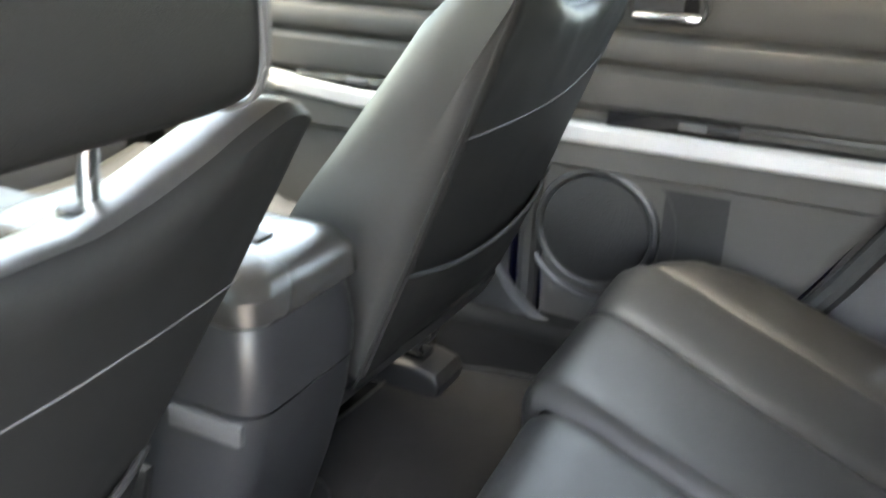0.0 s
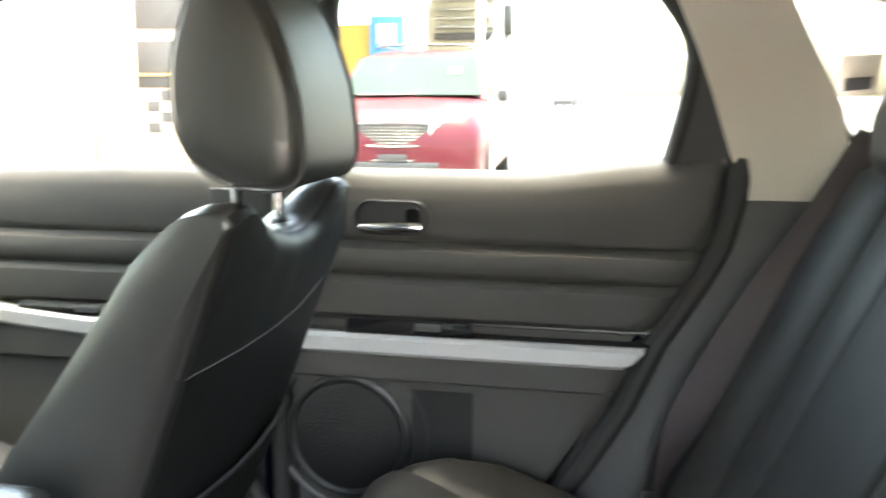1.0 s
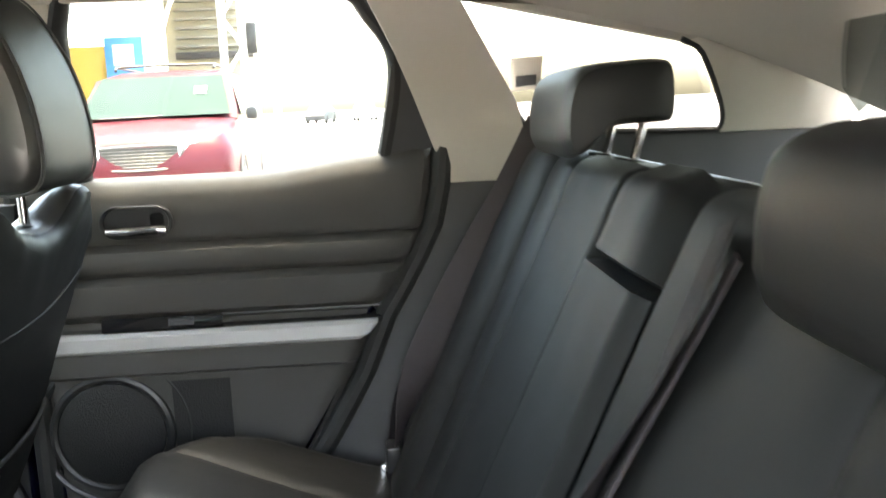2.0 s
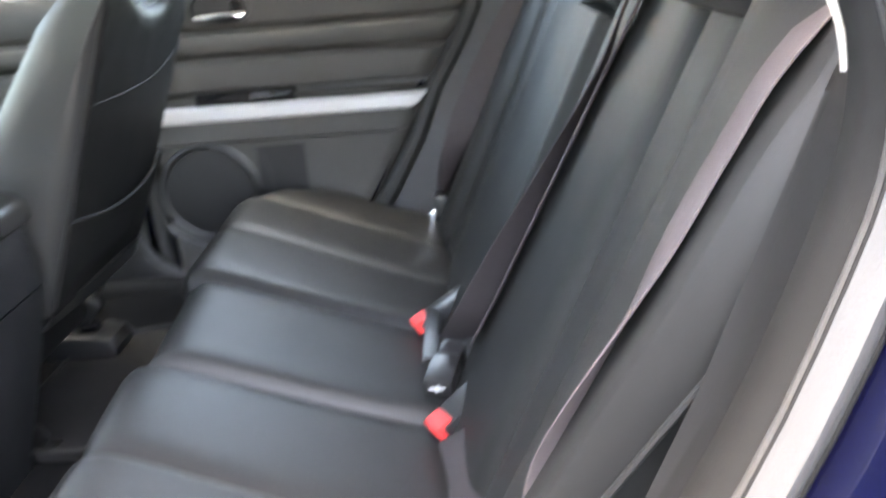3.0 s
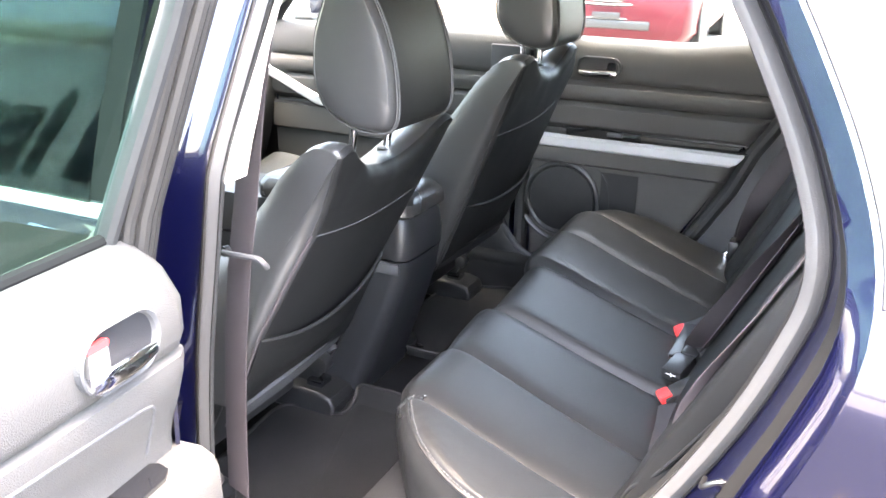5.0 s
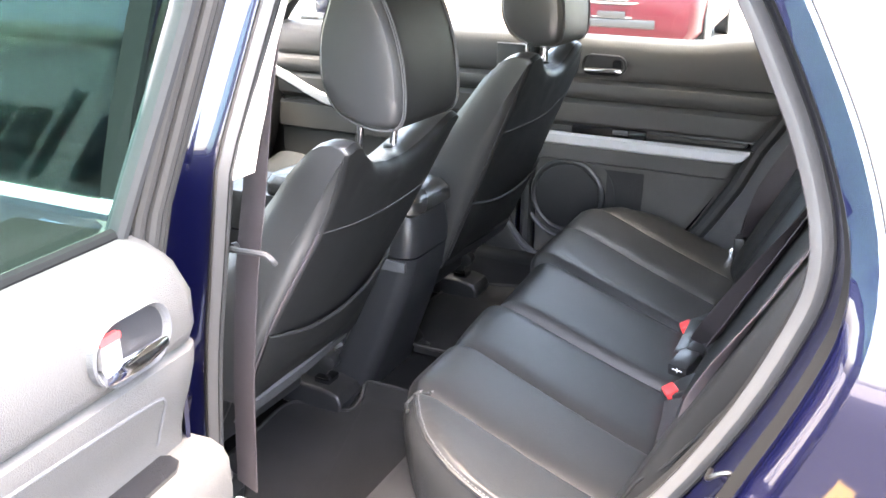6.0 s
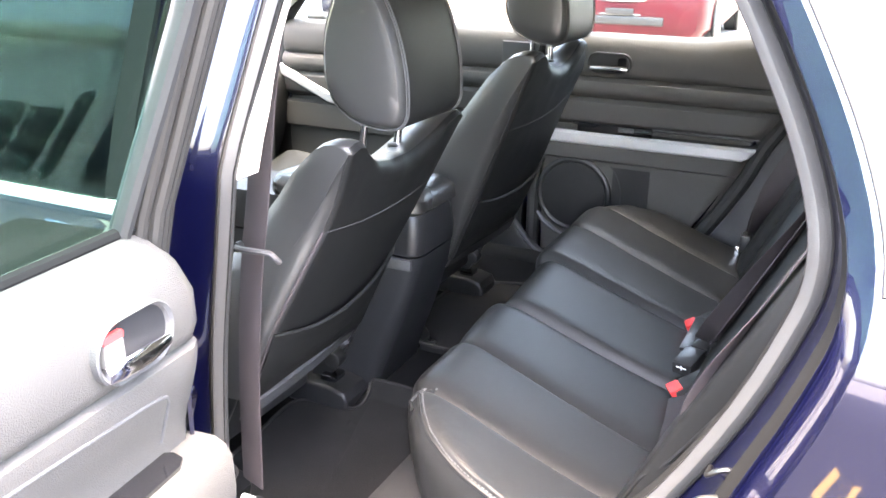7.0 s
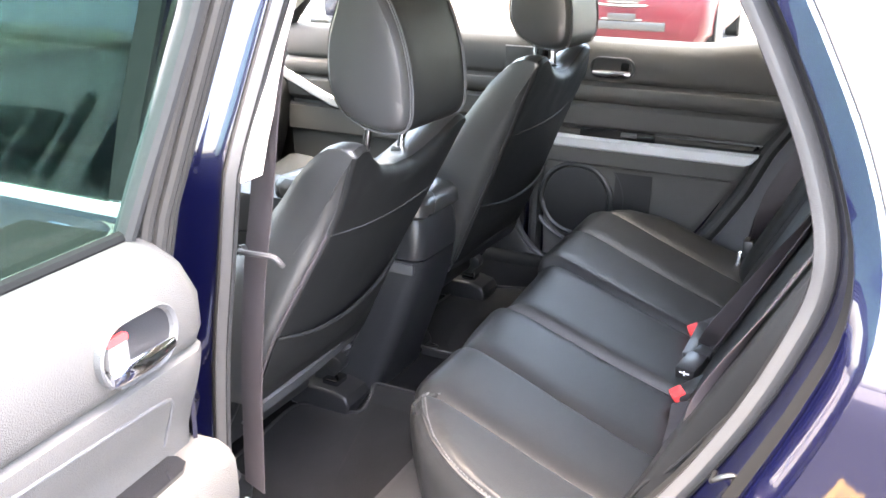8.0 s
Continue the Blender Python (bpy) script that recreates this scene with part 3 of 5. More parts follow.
def columns(y0, y1, seams, step=0.016):
    ys = set(np.round(np.linspace(y0, y1, max(3, int((y1 - y0) / step))), 4))
    for s in seams:
        for d in (0, 0.002, 0.004, 0.007, 0.010, 0.015, 0.022, 0.03, 0.04):
            for q in (s - d, s + d):
                if y0 <= q <= y1:
                    ys.add(round(q, 4))
    for q in (0.50, 0.508, 0.516, 0.524, 0.532, 0.54, 0.548, 0.556, 0.563, 0.57, 0.577, 0.584, 0.591, 0.597, 0.603, 0.608, 0.613, 0.618, 0.622, 0.626, 0.63, 0.634):
        for v in (-q, q):
            if y0 < v < y1:
                ys.add(v)
    for d in (0.002, 0.005, 0.010, 0.016):
        ys.add(round(y0 + d, 4)), ys.add(round(y1 - d, 4))
    return sorted(ys)


CUSHION = [(0.425, 0.555), (0.385, 0.590), (0.33, 0.608), (0.25, 0.633), (0.17, 0.660), (0.11, 0.681), (0.075, 0.692), (0.052, 0.6955), (0.036, 0.692), (0.025, 0.682), (0.019, 0.666),
           (0.019, 0.640), (0.024, 0.60), (0.036, 0.54), (0.050, 0.47), (0.060, 0.43)]
FRONT_LINE = ((-0.5, 0.010), (-0.3, 0.010), (0.13, -0.014), (0.62, -0.020))
# how far the seams run towards either side at the front edge and at the back
SLANT_FRONT = ((-0.640, 0.0), (-0.482, 0.004), (-0.322, 0.012), (-0.13, 0.0), (0.12, 0.008), (0.290, 0.050), (0.495, 0.024), (0.640, 0.0))
SLANT_BACK = ((-0.640, 0.0), (-0.482, -0.016), (-0.322, -0.018), (-0.13, -0.010), (0.12, -0.012), (0.290, -0.004), (0.495, -0.034), (0.640, 0.0))


SWEEP = ((0.455, 0.0), (0.49, 0.012), (0.51, 0.023), (0.541, 0.044), (0.57, 0.071), (0.591, 0.103), (0.608, 0.141), (0.618, 0.182), (0.628, 0.25), (0.638, 0.33))


def cushion_front(y):
    """How far the front edge stands back: little in the middle, swept round at the outer corners."""
    a = abs(y - 0.004)
    return 0.012 + curve(SWEEP, a) * (1.0 if y < 0 else 0.75) + 0.018 * (1 - ease(0.10, 0.13, a)) + curve(FRONT_LINE, y)


def cushion_point(p, y, y0, y1, seams, lift=0.0):
    """Where a point of the cushion's outline lies at y, puffed between the seams and drawn in at the section's ends."""
    dx = cushion_front(y) - 0.012
    u = min(1, max(0, (0.425 - p.x) / 0.40))
    x = p.x + dx * (u if p.z > 0.55 else 1.0)
    top = ease(0.56, 0.68, p.z) if p.x < 0.03 else 1.0
    z = p.z - 0.31 * (x - p.x) * ease(0.50, 0.64, p.z)
    near = min([(s - y) / 0.0035 if y < s else (y - s) / 0.017 for s in seams] + [9.0])
    puff = 0.0125 * (1 - math.exp(-near)) - 0.0085
    puff -= 0.022 * (1 - min(1, min(y - y0, y1 - y) / 0.024)) ** 2
    rim = max(0, 1 - abs(x - cushion_front(y) - 0.03) / 0.06) * ease(0.50, 0.53, abs(y))
    wrinkle = 0.0022 * rim * noise.noise((x * 95 - y * 60, y * 12, 5)) + 0.0008 * noise.noise((x * 26, y * 15, z * 9)) + 0.0004 * noise.noise((x * 60, y * 60, 3))
    side = 0.004 * max(0, abs(y) - 0.5) / 0.15
    n = Vector((0.18, 0, 1)) if p.x > 0.03 else Vector((-0.8, 0, 0.5))
    v = min(1, max(0, (p.x - 0.04) / 0.34))
    return Vector((x, y + lerp(SLANT_FRONT, y) * (1 - v) + lerp(SLANT_BACK, y) * v, z)) + n * (puff * top + wrinkle + lift) + Vector((0, 0, side * top))


def cushion_section(y0, y1, label):
    seams = [s for s in SEAMS if y0 - 0.001 <= s <= y1 + 0.001]
    prof = smooth_path([(x, 0, z) for x, z in CUSHION], 4)
    rows = [[cushion_point(p, y, y0, y1, seams) for p in prof] for y in columns(y0, y1, seams)]
    if y0 < -0.6:
        rows.insert(0, [Vector((q.x + 0.004, q.y - 0.003, min(q.z, 0.44))) for q in rows[0]])
    if y1 > 0.6:
        rows.append([Vector((q.x + 0.004, q.y + 0.003, min(q.z, 0.44))) for q in rows[-1]])
    return part("seat_cushion", sheet(rows, 0.0), LEATHER, bench, label)


def stitched(points, parent, gap=0.009, size=0.0016, mat=STITCH):
    """A row of small stitches along a path, as one mesh."""
    ps = smooth_path(points, 10)
    bm, run, on = bmesh.new(), 0.0, 0.0
    for a, b in zip(ps, ps[1:]):
        d = b - a
        ln = d.length
        while on < run + ln:
            p = a + d * ((on - run) / ln)
            tube([p, p + d.normalized() * gap * 0.6], size, 5, bm=bm)
            on += gap
        run += ln
    return part("stitching", bm, mat, parent, smooth=0)


left = cushion_section(-0.640, -0.128, "leather cushion with two long seams")
middle = cushion_section(-0.120, 0.116, "narrow middle cushion")
right = cushion_section(0.124, 0.640, "leather cushion with two long seams")


def along_rim(x, z, ys, lift=0.0):
    """A line over the near cushion that keeps to one place of its outline."""
    return [cushion_point(Vector((x, 0, z)), y, -0.70, -0.128, SEAMS[:2], lift) for y in ys]


RIM = [-0.494 - 0.0065 * k for k in range(22)]
part("edge_piping", tube(smooth_path(along_rim(0.0345, 0.6912, RIM, 0.0012), 2), 0.0030, 8), LEATHER, left)
stitched(along_rim(0.041, 0.6940, RIM, 0.0008)[::2], left, 0.0065, 0.0011, THREAD)
tuck = smooth_path(along_rim(0.026, 0.683, (-0.516, -0.508, -0.500), 0.001) + along_rim(0.040, 0.6935, (-0.490, -0.482), 0.003) + along_rim(0.058, 0.6955, (-0.476, -0.474), 0.001), 4)
part("corner_piping", tube(tuck, 0.0034, 8), LEATHER, left)
stitched([p + Vector((0.004, 0.003, 0.0022)) for p in tuck[::3]], left, 0.0055, 0.0014, THREAD)
part("lower_piping", tube(smooth_path(along_rim(0.033, 0.553, [-0.45 - 0.018 * k for k in range(10)], 0.001), 3), 0.0026, 8), LEATHER, left)
part("seat_base", box(0.02, 0.44, -0.645, 0.645, 0.40, 0.56, 0.02), PLASTIC_BLACK, bench)

# backrest: a tilted face, cut into a left, a middle and a right part
BACK = [(0.395, 0.565), (0.388, 0.60), (0.405, 0.64), (0.44, 0.715), (0.485, 0.81), (0.53, 0.905), (0.57, 0.99), (0.598, 1.05), (0.614, 1.085), (0.628, 1.103), (0.650, 1.110), (0.690, 1.106), (0.715, 1.09), (0.725, 1.05), (0.72, 0.9), (0.66, 0.70)]


def backrest(y0, y1, seams, label, top=1.2, low=0.0, proud=0.0, parent=None, name="seat_backrest", drop=0.0, mat=LEATHER_SHADED, soft=0.016):
    prof = [p for p in smooth_path([(x, 0, z) for x, z in BACK], 4) if p.z >= low and (p.z <= top or (top > 1.1 and p.x > 0.64))]
    if top < 1.1:
        e = prof[-1]
        prof += [e + Vector((0.006, 0, 0.008)), e + Vector((0.016, 0, 0.011)), e + Vector((0.05, 0, 0.004))]
    if low > 0.9:
        e = prof[0]
        prof = [e + Vector((0.06, 0, -0.004)), e + Vector((0.018, 0, -0.010)), e + Vector((0.006, 0, -0.007))] + prof
    rows = []
    for y in columns(y0, y1, seams):
        row = []
        for p in prof:
            near = min([abs(y - s) for s in seams] + [0.2])
            puff = 0.014 * (1 - math.exp(-near / 0.016)) - 0.006
            end = min(y - y0, y1 - y)
            puff -= min(soft, 0.03) * (1 - min(1, end / soft)) ** 2
            bolster = 0.020 * ease(0.42, 0.56, abs(y)) - 0.012 * max(0, (abs(y) - 0.62) / 0.03) ** 2
            hem = 0.578 + 0.062 * ease(0.72, 1.0, p.z)
            yy = y if abs(y) < 0.45 else math.copysign(0.45 + (abs(y) - 0.45) * (hem - 0.45) / 0.20, y)
            face = 1 - ease(0.63, 0.66, p.x)
            wr = 0.0014 * noise.noise((p.x * 22 + 9, y * 16, p.z * 14))
            n = Vector((-0.91, 0, 0.42)) if p.x < 0.64 else Vector((0, 0, 1))
            fall = 0.03 * ease(0.56, 0.65, abs(y)) * ease(0.98, 1.09, p.z)
            if soft > 0.02:
                fall += 0.030 * (1 - min(1, end / 0.06)) ** 2 * ease(1.02, 1.10, p.z)
            row.append(Vector((p.x, yy, p.z)) + n * ((puff + bolster + proud) * face + wr) - Vector((0, 0, fall + drop * ease(0.9, 1.08, p.z))))
        rows.append(row)
    for k, at in ((0, 0), (-1, len(rows))):
        if abs(rows[k][0].y) > 0.5:
            back = [q + Vector((0.02, math.copysign(0.003, q.y), -0.006)) for q in rows[k]]
            deep = [q + Vector((0.09, math.copysign(0.004, q.y), -0.03)) for q in rows[k]]
            rows[at:at] = [deep, back] if k == 0 else [back, deep]
    return part(name, sheet(rows, 0.0), mat, parent or bench, label)


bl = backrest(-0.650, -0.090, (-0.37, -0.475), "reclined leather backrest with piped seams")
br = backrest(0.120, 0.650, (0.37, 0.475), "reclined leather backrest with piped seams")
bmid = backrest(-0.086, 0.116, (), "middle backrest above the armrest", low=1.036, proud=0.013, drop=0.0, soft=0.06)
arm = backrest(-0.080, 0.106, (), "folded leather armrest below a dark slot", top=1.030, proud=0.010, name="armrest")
# near-black filler slab paints the shade of the slot round the armrest
part("armrest_slot_shade", slab([(0.450, 0.62), (0.629, 1.0), (0.657, 1.058), (0.70, 1.0), (0.57, 0.62)], "y", -0.112, 0.116), CARPET, bench, "dark slab standing in for the shade behind the armrest")
for ob, s in ((bl, -1), (br, 1)):
    t = tree(ob)
    seam = []
    for z in (0.66, 0.72, 0.78, 0.84, 0.90, 0.96, 1.02):
        hem = s * (0.578 + 0.062 * ease(0.72, 1.0, z) - 0.009)
        hit = t.ray_cast(Vector((0.1, hem, z + 0.12)), Vector((0.9, 0, -0.43)))[0]
        if hit:
            seam.append(hit + Vector((-0.0006, 0, 0.0003)))
    part("hem_piping", tube(smooth_path(seam, 4), 0.0026, 8), LEATHER, ob)


def pad(center, width, profile, tilt=0.0, edge=0.022, n=14):
    """A cushion whose side outline is the (x, z) profile, rounded off at both ends."""
    ps = smooth_path([(x, 0, z) for x, z in profile + profile[:1]], 5)[:-1]
    cx, cz = sum(p.x for p in ps) / len(ps), sum(p.z for p in ps) / len(ps)
    rings = []
    half = width / 2
    for i in range(n + 1):
        t = -1 + 2 * i / n
        d = (1 - abs(t) ** 5.0)
        k = 1 - (edge / 0.055) * (1 - d ** 0.5)
        yy = half * math.copysign(1 - (1 - abs(t)) ** 1.5, t)
        rot = Matrix.Rotation(tilt, 3, "Y")
        rings.append([Vector(center) + rot @ Vector((cx + (p.x - cx) * k, yy, cz + (p.z - cz) * k)) for p in ps])
    return loft(rings)


REAR_PAD = [(-0.074, -0.015), (-0.072, 0.025), (-0.060, 0.058), (-0.035, 0.071), (0.0, 0.074), (0.040, 0.075), (0.054, 0.068), (0.058, 0.045), (0.057, 0.014), (0.050, 0.004), (0.020, 0.002), (-0.015, 0.000), (-0.035, -0.012), (-0.050, -0.028), (-0.065, -0.034)]


def rear_headrest(y, lift, label):
    h = thing("rear_headrest", label, "headrest", (0.655, y, 1.105), group="rear headrests")
    c = (0.655, y, 1.140 + lift)
    part("cushion", pad(c, 0.275, REAR_PAD), LEATHER, h)
    for s in (-1, 1):
        part("post", tube([(0.660, y + s * 0.064 - 0.038, 1.085), (0.684, y + s * 0.064 - 0.038, 1.16 + lift)], 0.0055, 10), CHROME, h, "chrome post")
        part("post_collar", disc((0.662, y + s * 0.064 - 0.038, 1.103), (0.2, 0, 1), 0.020, 0.010, 20, rim=0.004), PLASTIC_BLACK, h)
    return h


rear_headrest(0.365, 0.010, "black leather rear headrest raised on chrome posts")
rear_headrest(-0.388, -0.045, "black leather rear headrest over the bench")


# ---- front seats ----
# where the two edges of each seat's rear face lie at a height, and how high the back is from its left edge (-1) to its right (1)
DRIVER = dict(left=((0.64, -0.566), (0.77, -0.566), (0.85, -0.540), (0.917, -0.516), (0.963, -0.512), (1.00, -0.518), (1.06, -0.530)),
              right=((0.64, -0.250), (0.80, -0.236), (0.84, -0.222), (0.91, -0.197), (0.96, -0.180), (1.01, -0.170), (1.06, -0.168)),
              top=((-1.0, 1.046), (-0.9, 1.056), (-0.78, 1.052), (-0.62, 1.028), (-0.43, 1.006), (-0.19, 1.000), (0.15, 1.000), (0.37, 1.010), (0.58, 1.026), (0.76, 1.041), (0.89, 1.049), (1.0, 1.034)),
              seam=((-0.98, 0.920), (-0.5, 0.914), (0.0, 0.914), (0.5, 0.918), (0.98, 0.922)), pocket=((-1.0, 0.766), (-0.5, 0.752), (0.0, 0.752), (0.5, 0.770), (1.0, 0.806)), rest=(-0.058, -0.350, 1.162))
PASSENGER = dict(left=((0.64, 0.142), (0.79, 0.138), (0.90, 0.130), (1.00, 0.124), (1.11, 0.114)),
                 right=((0.64, 0.522), (0.79, 0.522), (0.88, 0.510), (0.98, 0.506), (1.04, 0.500), (1.11, 0.480)),
                 top=((-1.0, 1.098), (-0.88, 1.107), (-0.76, 1.104), (-0.65, 1.095), (-0.40, 1.073), (-0.20, 1.062), (0.12, 1.056), (0.32, 1.064), (0.47, 1.088), (0.58, 1.106), (0.70, 1.102), (0.85, 1.070), (1.0, 1.020)),
                 seam=((-0.98, 0.945), (-0.4, 0.945), (0.2, 0.950), (0.6, 0.964), (0.98, 0.984)), pocket=((-1.0, 0.784), (-0.5, 0.772), (0.0, 0.770), (0.5, 0.777), (1.0, 0.792)), rest=(-0.052, 0.310, 1.213))
# the back's outline from its rear top edge over to the front, as steps forward and down
OVER = ((0.0, -0.022), (-0.0015, -0.010), (-0.008, -0.002), (-0.020, 0.001), (-0.040, -0.001), (-0.060, -0.009), (-0.080, -0.024), (-0.104, -0.047), (-0.135, -0.086), (-0.172, -0.136), (-0.212, -0.190), (-0.26, -0.25), (-0.315, -0.33), (-0.36, -0.42))


def back_x(z):
    """Where the rear face of a front seat lies at height z."""
    return -0.127 + (z - 0.79) * 0.41


def seat_y(form, s, z):
    a, b = curve(form["left"], z), curve(form["right"], z)
    return (a + b) / 2 + s * (b - a) / 2


def seat_back(form):
    """The padded back, lofted from side to side: notched on top for the headrest, with flat leather sides and a creased rear edge."""
    def section(s, shrink=1.0, bulge=0.0):
        s0 = max(-1, min(1, s))
        top = (lerp(form["top"], s0 - 0.05) + 2 * lerp(form["top"], s0) + lerp(form["top"], s0 + 0.05)) / 4
        dip = max(t for _, t in form["top"]) - top
        round_off = 0.007 * max(0, (abs(s0) - 0.965) / 0.035) ** 2
        row = []
        for k in range(22):
            z = 0.645 + (top - 0.022 - 0.645) * k / 21
            row.append(Vector((back_x(z) + 0.010 * (1 - s0 * s0) * ease(0.64, 0.75, z) - round_off, 0, z)))
        for dx, dz in OVER[1:]:
            deep = ease(-0.02, -0.09, dx)
            z = top + dz + dip * 0.7 * ease(-0.10, -0.26, dx)
            row.append(Vector((back_x(top) + dx - round_off * (1 - deep) - 0.006 * (1 - s0 * s0) * deep, 0, max(0.60, z) - 0.012 * deep * (1 - ease(0.5, 0.9, abs(s0))) * ease(0.03, 0.0, dip))))
        c = Vector((sum(p.x for p in row) / len(row), 0, sum(p.z for p in row) / len(row)))
        out = []
        for p in row:
            q = Vector((c.x + (p.x - c.x) * shrink, 0, c.z + (p.z - c.z) * shrink))
            far = ease(0.02, 0.26, back_x(q.z) - q.x)
            q.y = seat_y(form, s0 * (1 - 0.07 * far), q.z) + math.copysign(bulge, s)
            fold = ease(0.92, 1.02, q.z)
            w = 0.0034 * fold * noise.noise((q.x * 24, q.y * 24, q.z * 30)) + 0.0014 * fold * noise.noise((q.x * 60, q.y * 60, q.z * 60)) + 0.0005 * noise.noise((q.x * 45, q.y * 45, q.z * 45))
            out.append(q + Vector((w, 0.8 * w, 0.8 * w * fold)))
        return out

    n = 44
    side = ((0.08, 0.0145), (0.3, 0.0140), (0.55, 0.0122), (0.75, 0.0090), (0.88, 0.0052), (0.95, 0.0024), (0.985, 0.0007))
    rings = [section(-1, k, b) for k, b in side] + [section(-1 + 2 * (0.5 - 0.5 * math.cos(math.pi * i / n)) ** 0.9 if i < n / 2 else 1 - 2 * (0.5 - 0.5 * math.cos(math.pi * (n - i) / n)) ** 0.9) for i in range(n + 1)] + [section(1, k, b) for k, b in side[::-1]]
    return loft(rings)


PAD = [(-0.042, 0.074), (-0.057, 0.030), (-0.061, -0.010), (-0.059, -0.044), (-0.050, -0.066), (-0.034, -0.086), (0.0, -0.102), (0.036, -0.106), (0.060, -0.101), (0.071, -0.085), (0.073, -0.058), (0.071, -0.030), (0.066, 0.000), (0.054, 0.040), (0.036, 0.078), (0.018, 0.106), (0.0, 0.122), (-0.018, 0.125), (-0.033, 0.106)]


def front_seat(form, out, label):
    rx, yc, rz = form["rest"]
    seat = thing("front_seat", label, "car seat", (-0.3, yc, 0.45), group="front seats")
    back = part("backrest", seat_back(form), LEATHER_LIT, seat, smooth=50)
    back.data.materials.append(LEATHER_SHADED)
    # rear face takes the shaded leather copy, sides and top the lit one
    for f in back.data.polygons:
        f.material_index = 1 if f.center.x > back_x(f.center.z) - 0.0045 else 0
    # seams down both edges, stitched above the bend and piped below it, and the seam across the back
    for s in (-1, 1):
        top = lerp(form["top"], s) - 0.012
        bend = lerp(form["seam"], s)
        at = lambda z: Vector((back_x(z) - 0.0052, seat_y(form, s * 0.992, z), z))
        upper = [at(bend + (top - bend) * k / 6) for k in range(7)]
        part("edge_seam", tube(smooth_path(upper, 3), 0.0014, 6), LEATHER, back, "stitched edge seam")
        part("edge_piping", tube(smooth_path([at(0.65 + (bend - 0.65) * k / 6) for k in range(7)], 3), 0.0024, 8), BELT if s == out else LEATHER, back, "mauve piping" if s == out else "")
    part("back_seam", tube(smooth_path([(back_x(z) + 0.010 * (1 - s * s) + 0.0002, seat_y(form, s, z), z) for s, z in form["seam"]], 6), 0.0009, 6), STITCH, back)
    # map pocket: a soft panel with a gathered upper edge
    rows = []
    for k in range(9):
        row = []
        for i in range(25):
            s = -1 + 2 * i / 24
            top = (lerp(form["pocket"], s - 0.1) + lerp(form["pocket"], s) + lerp(form["pocket"], s + 0.1)) / 3
            z = 0.656 + (top - 0.656) * k / 8
            bulge = 0.021 * (1 - s * s) ** 0.7 * ease(-0.1, 0.5, k / 8) - 0.003
            row.append((back_x(z) + bulge + 0.005 * (1 - s ** 4) * ease(0.6, 1.0, k / 8), seat_y(form, s * 0.985, z), z))
        rows.append(row)
    pocket = part("map_pocket", sheet(rows, 0.004), LEATHER_SHADED, seat, "leather map pocket")
    part("pocket_edge", tube([Vector(p) + Vector((0.002, 0, 0.001)) for p in rows[-1]], 0.0036, 8), LEATHER_SHADED, pocket, "rolled pocket edge")
    # headrest
    c = Vector((rx, yc, rz))
    rest = part("headrest", pad(c, 0.208, PAD, 0.0, edge=0.020, n=24), LEATHER_LIT, seat, "rounded leather headrest")
    rest.data.materials.append(LEATHER_SHADED)
    # end caps coloured as lit leather, the band between as shaded
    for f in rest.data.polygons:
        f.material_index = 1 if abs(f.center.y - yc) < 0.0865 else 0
    for s in (-1, 1):
        for grow, y, r in ((0.990, 0.0895, 0.0013), (0.998, 0.0840, 0.0013)):
            outline = [c + Vector((p.x * grow, s * y, p.z * grow)) for p in smooth_path([(x, 0, z) for x, z in PAD + PAD[:1]], 5)]
            part("headrest_piping", tube(outline, r, 6), STITCH, rest)
        low = lerp(form["top"], 0.0)
        part("headrest_post", tube([(back_x(low) - 0.045, yc + s * 0.055, low - 0.03), (rx - 0.012, yc + s * 0.055, rz - 0.075)], 0.0060, 12), CHROME, seat, "chrome post")
        part("post_collar", disc((back_x(low) - 0.040, yc + s * 0.055, low - 0.010), (0.10, 0, 1), 0.017, 0.014, 18, rim=0.004), PLASTIC_BLACK, seat)
    # cushion, base and runners
    yb = (form["left"][0][1] + form["right"][0][1]) / 2
    prof = [(-0.36, 0.60), (-0.5, 0.66), (-0.7, 0.70), (-0.84, 0.72), (-0.89, 0.69), (-0.87, 0.60), (-0.80, 0.52), (-0.4, 0.52)]
    rings = []
    for t in (-1, -0.97, -0.85, -0.4, 0, 0.4, 0.85, 0.97, 1):
        k = 0.93 if abs(t) == 1 else (0.985 if abs(t) == 0.97 else 1)
        rings.append([(-0.62 + (p.x + 0.62) * k, yc + 0.185 * t, 0.61 + (p.z - 0.61) * k + (0.03 * (abs(t) ** 3) if p.z > 0.62 else 0)) for p in smooth_path([(x, 0, z) for x, z in prof + prof[:1]], 3)[:-1]])
    part("seat_cushion", loft(rings), LEATHER, seat)
    part("lower_shell", box(-0.46, -0.30, yb - 0.16, yb + 0.16, 0.50, 0.655, 0.012), PLASTIC_BLACK, seat)
    a, b = form["left"][0][1], form["right"][0][1]
    rows = []
    for dx, dz in ((-0.012, 0.006), (0.004, 0.003), (0.006, -0.004), (-0.006, -0.026), (-0.010, -0.034), (-0.022, -0.036)):
        rows.append([(-0.186 + dx - 0.006 * abs(k), (a + b) / 2 + k * (b - a) / 2 * 0.97, 0.650 + dz + 0.008 * k * -out) for k in (-1, -0.6, -0.2, 0.2, 0.6, 1)])
    part("back_hem", sheet(rows, 0.003), PLASTIC_LOW if out < 0 else PLASTIC_BLACK, seat, "grey lower hem panel of the seat back" if out < 0 else "")
    for s in (-1, 1):
        y = (-0.335 if out < 0 else 0.335) + s * 0.195
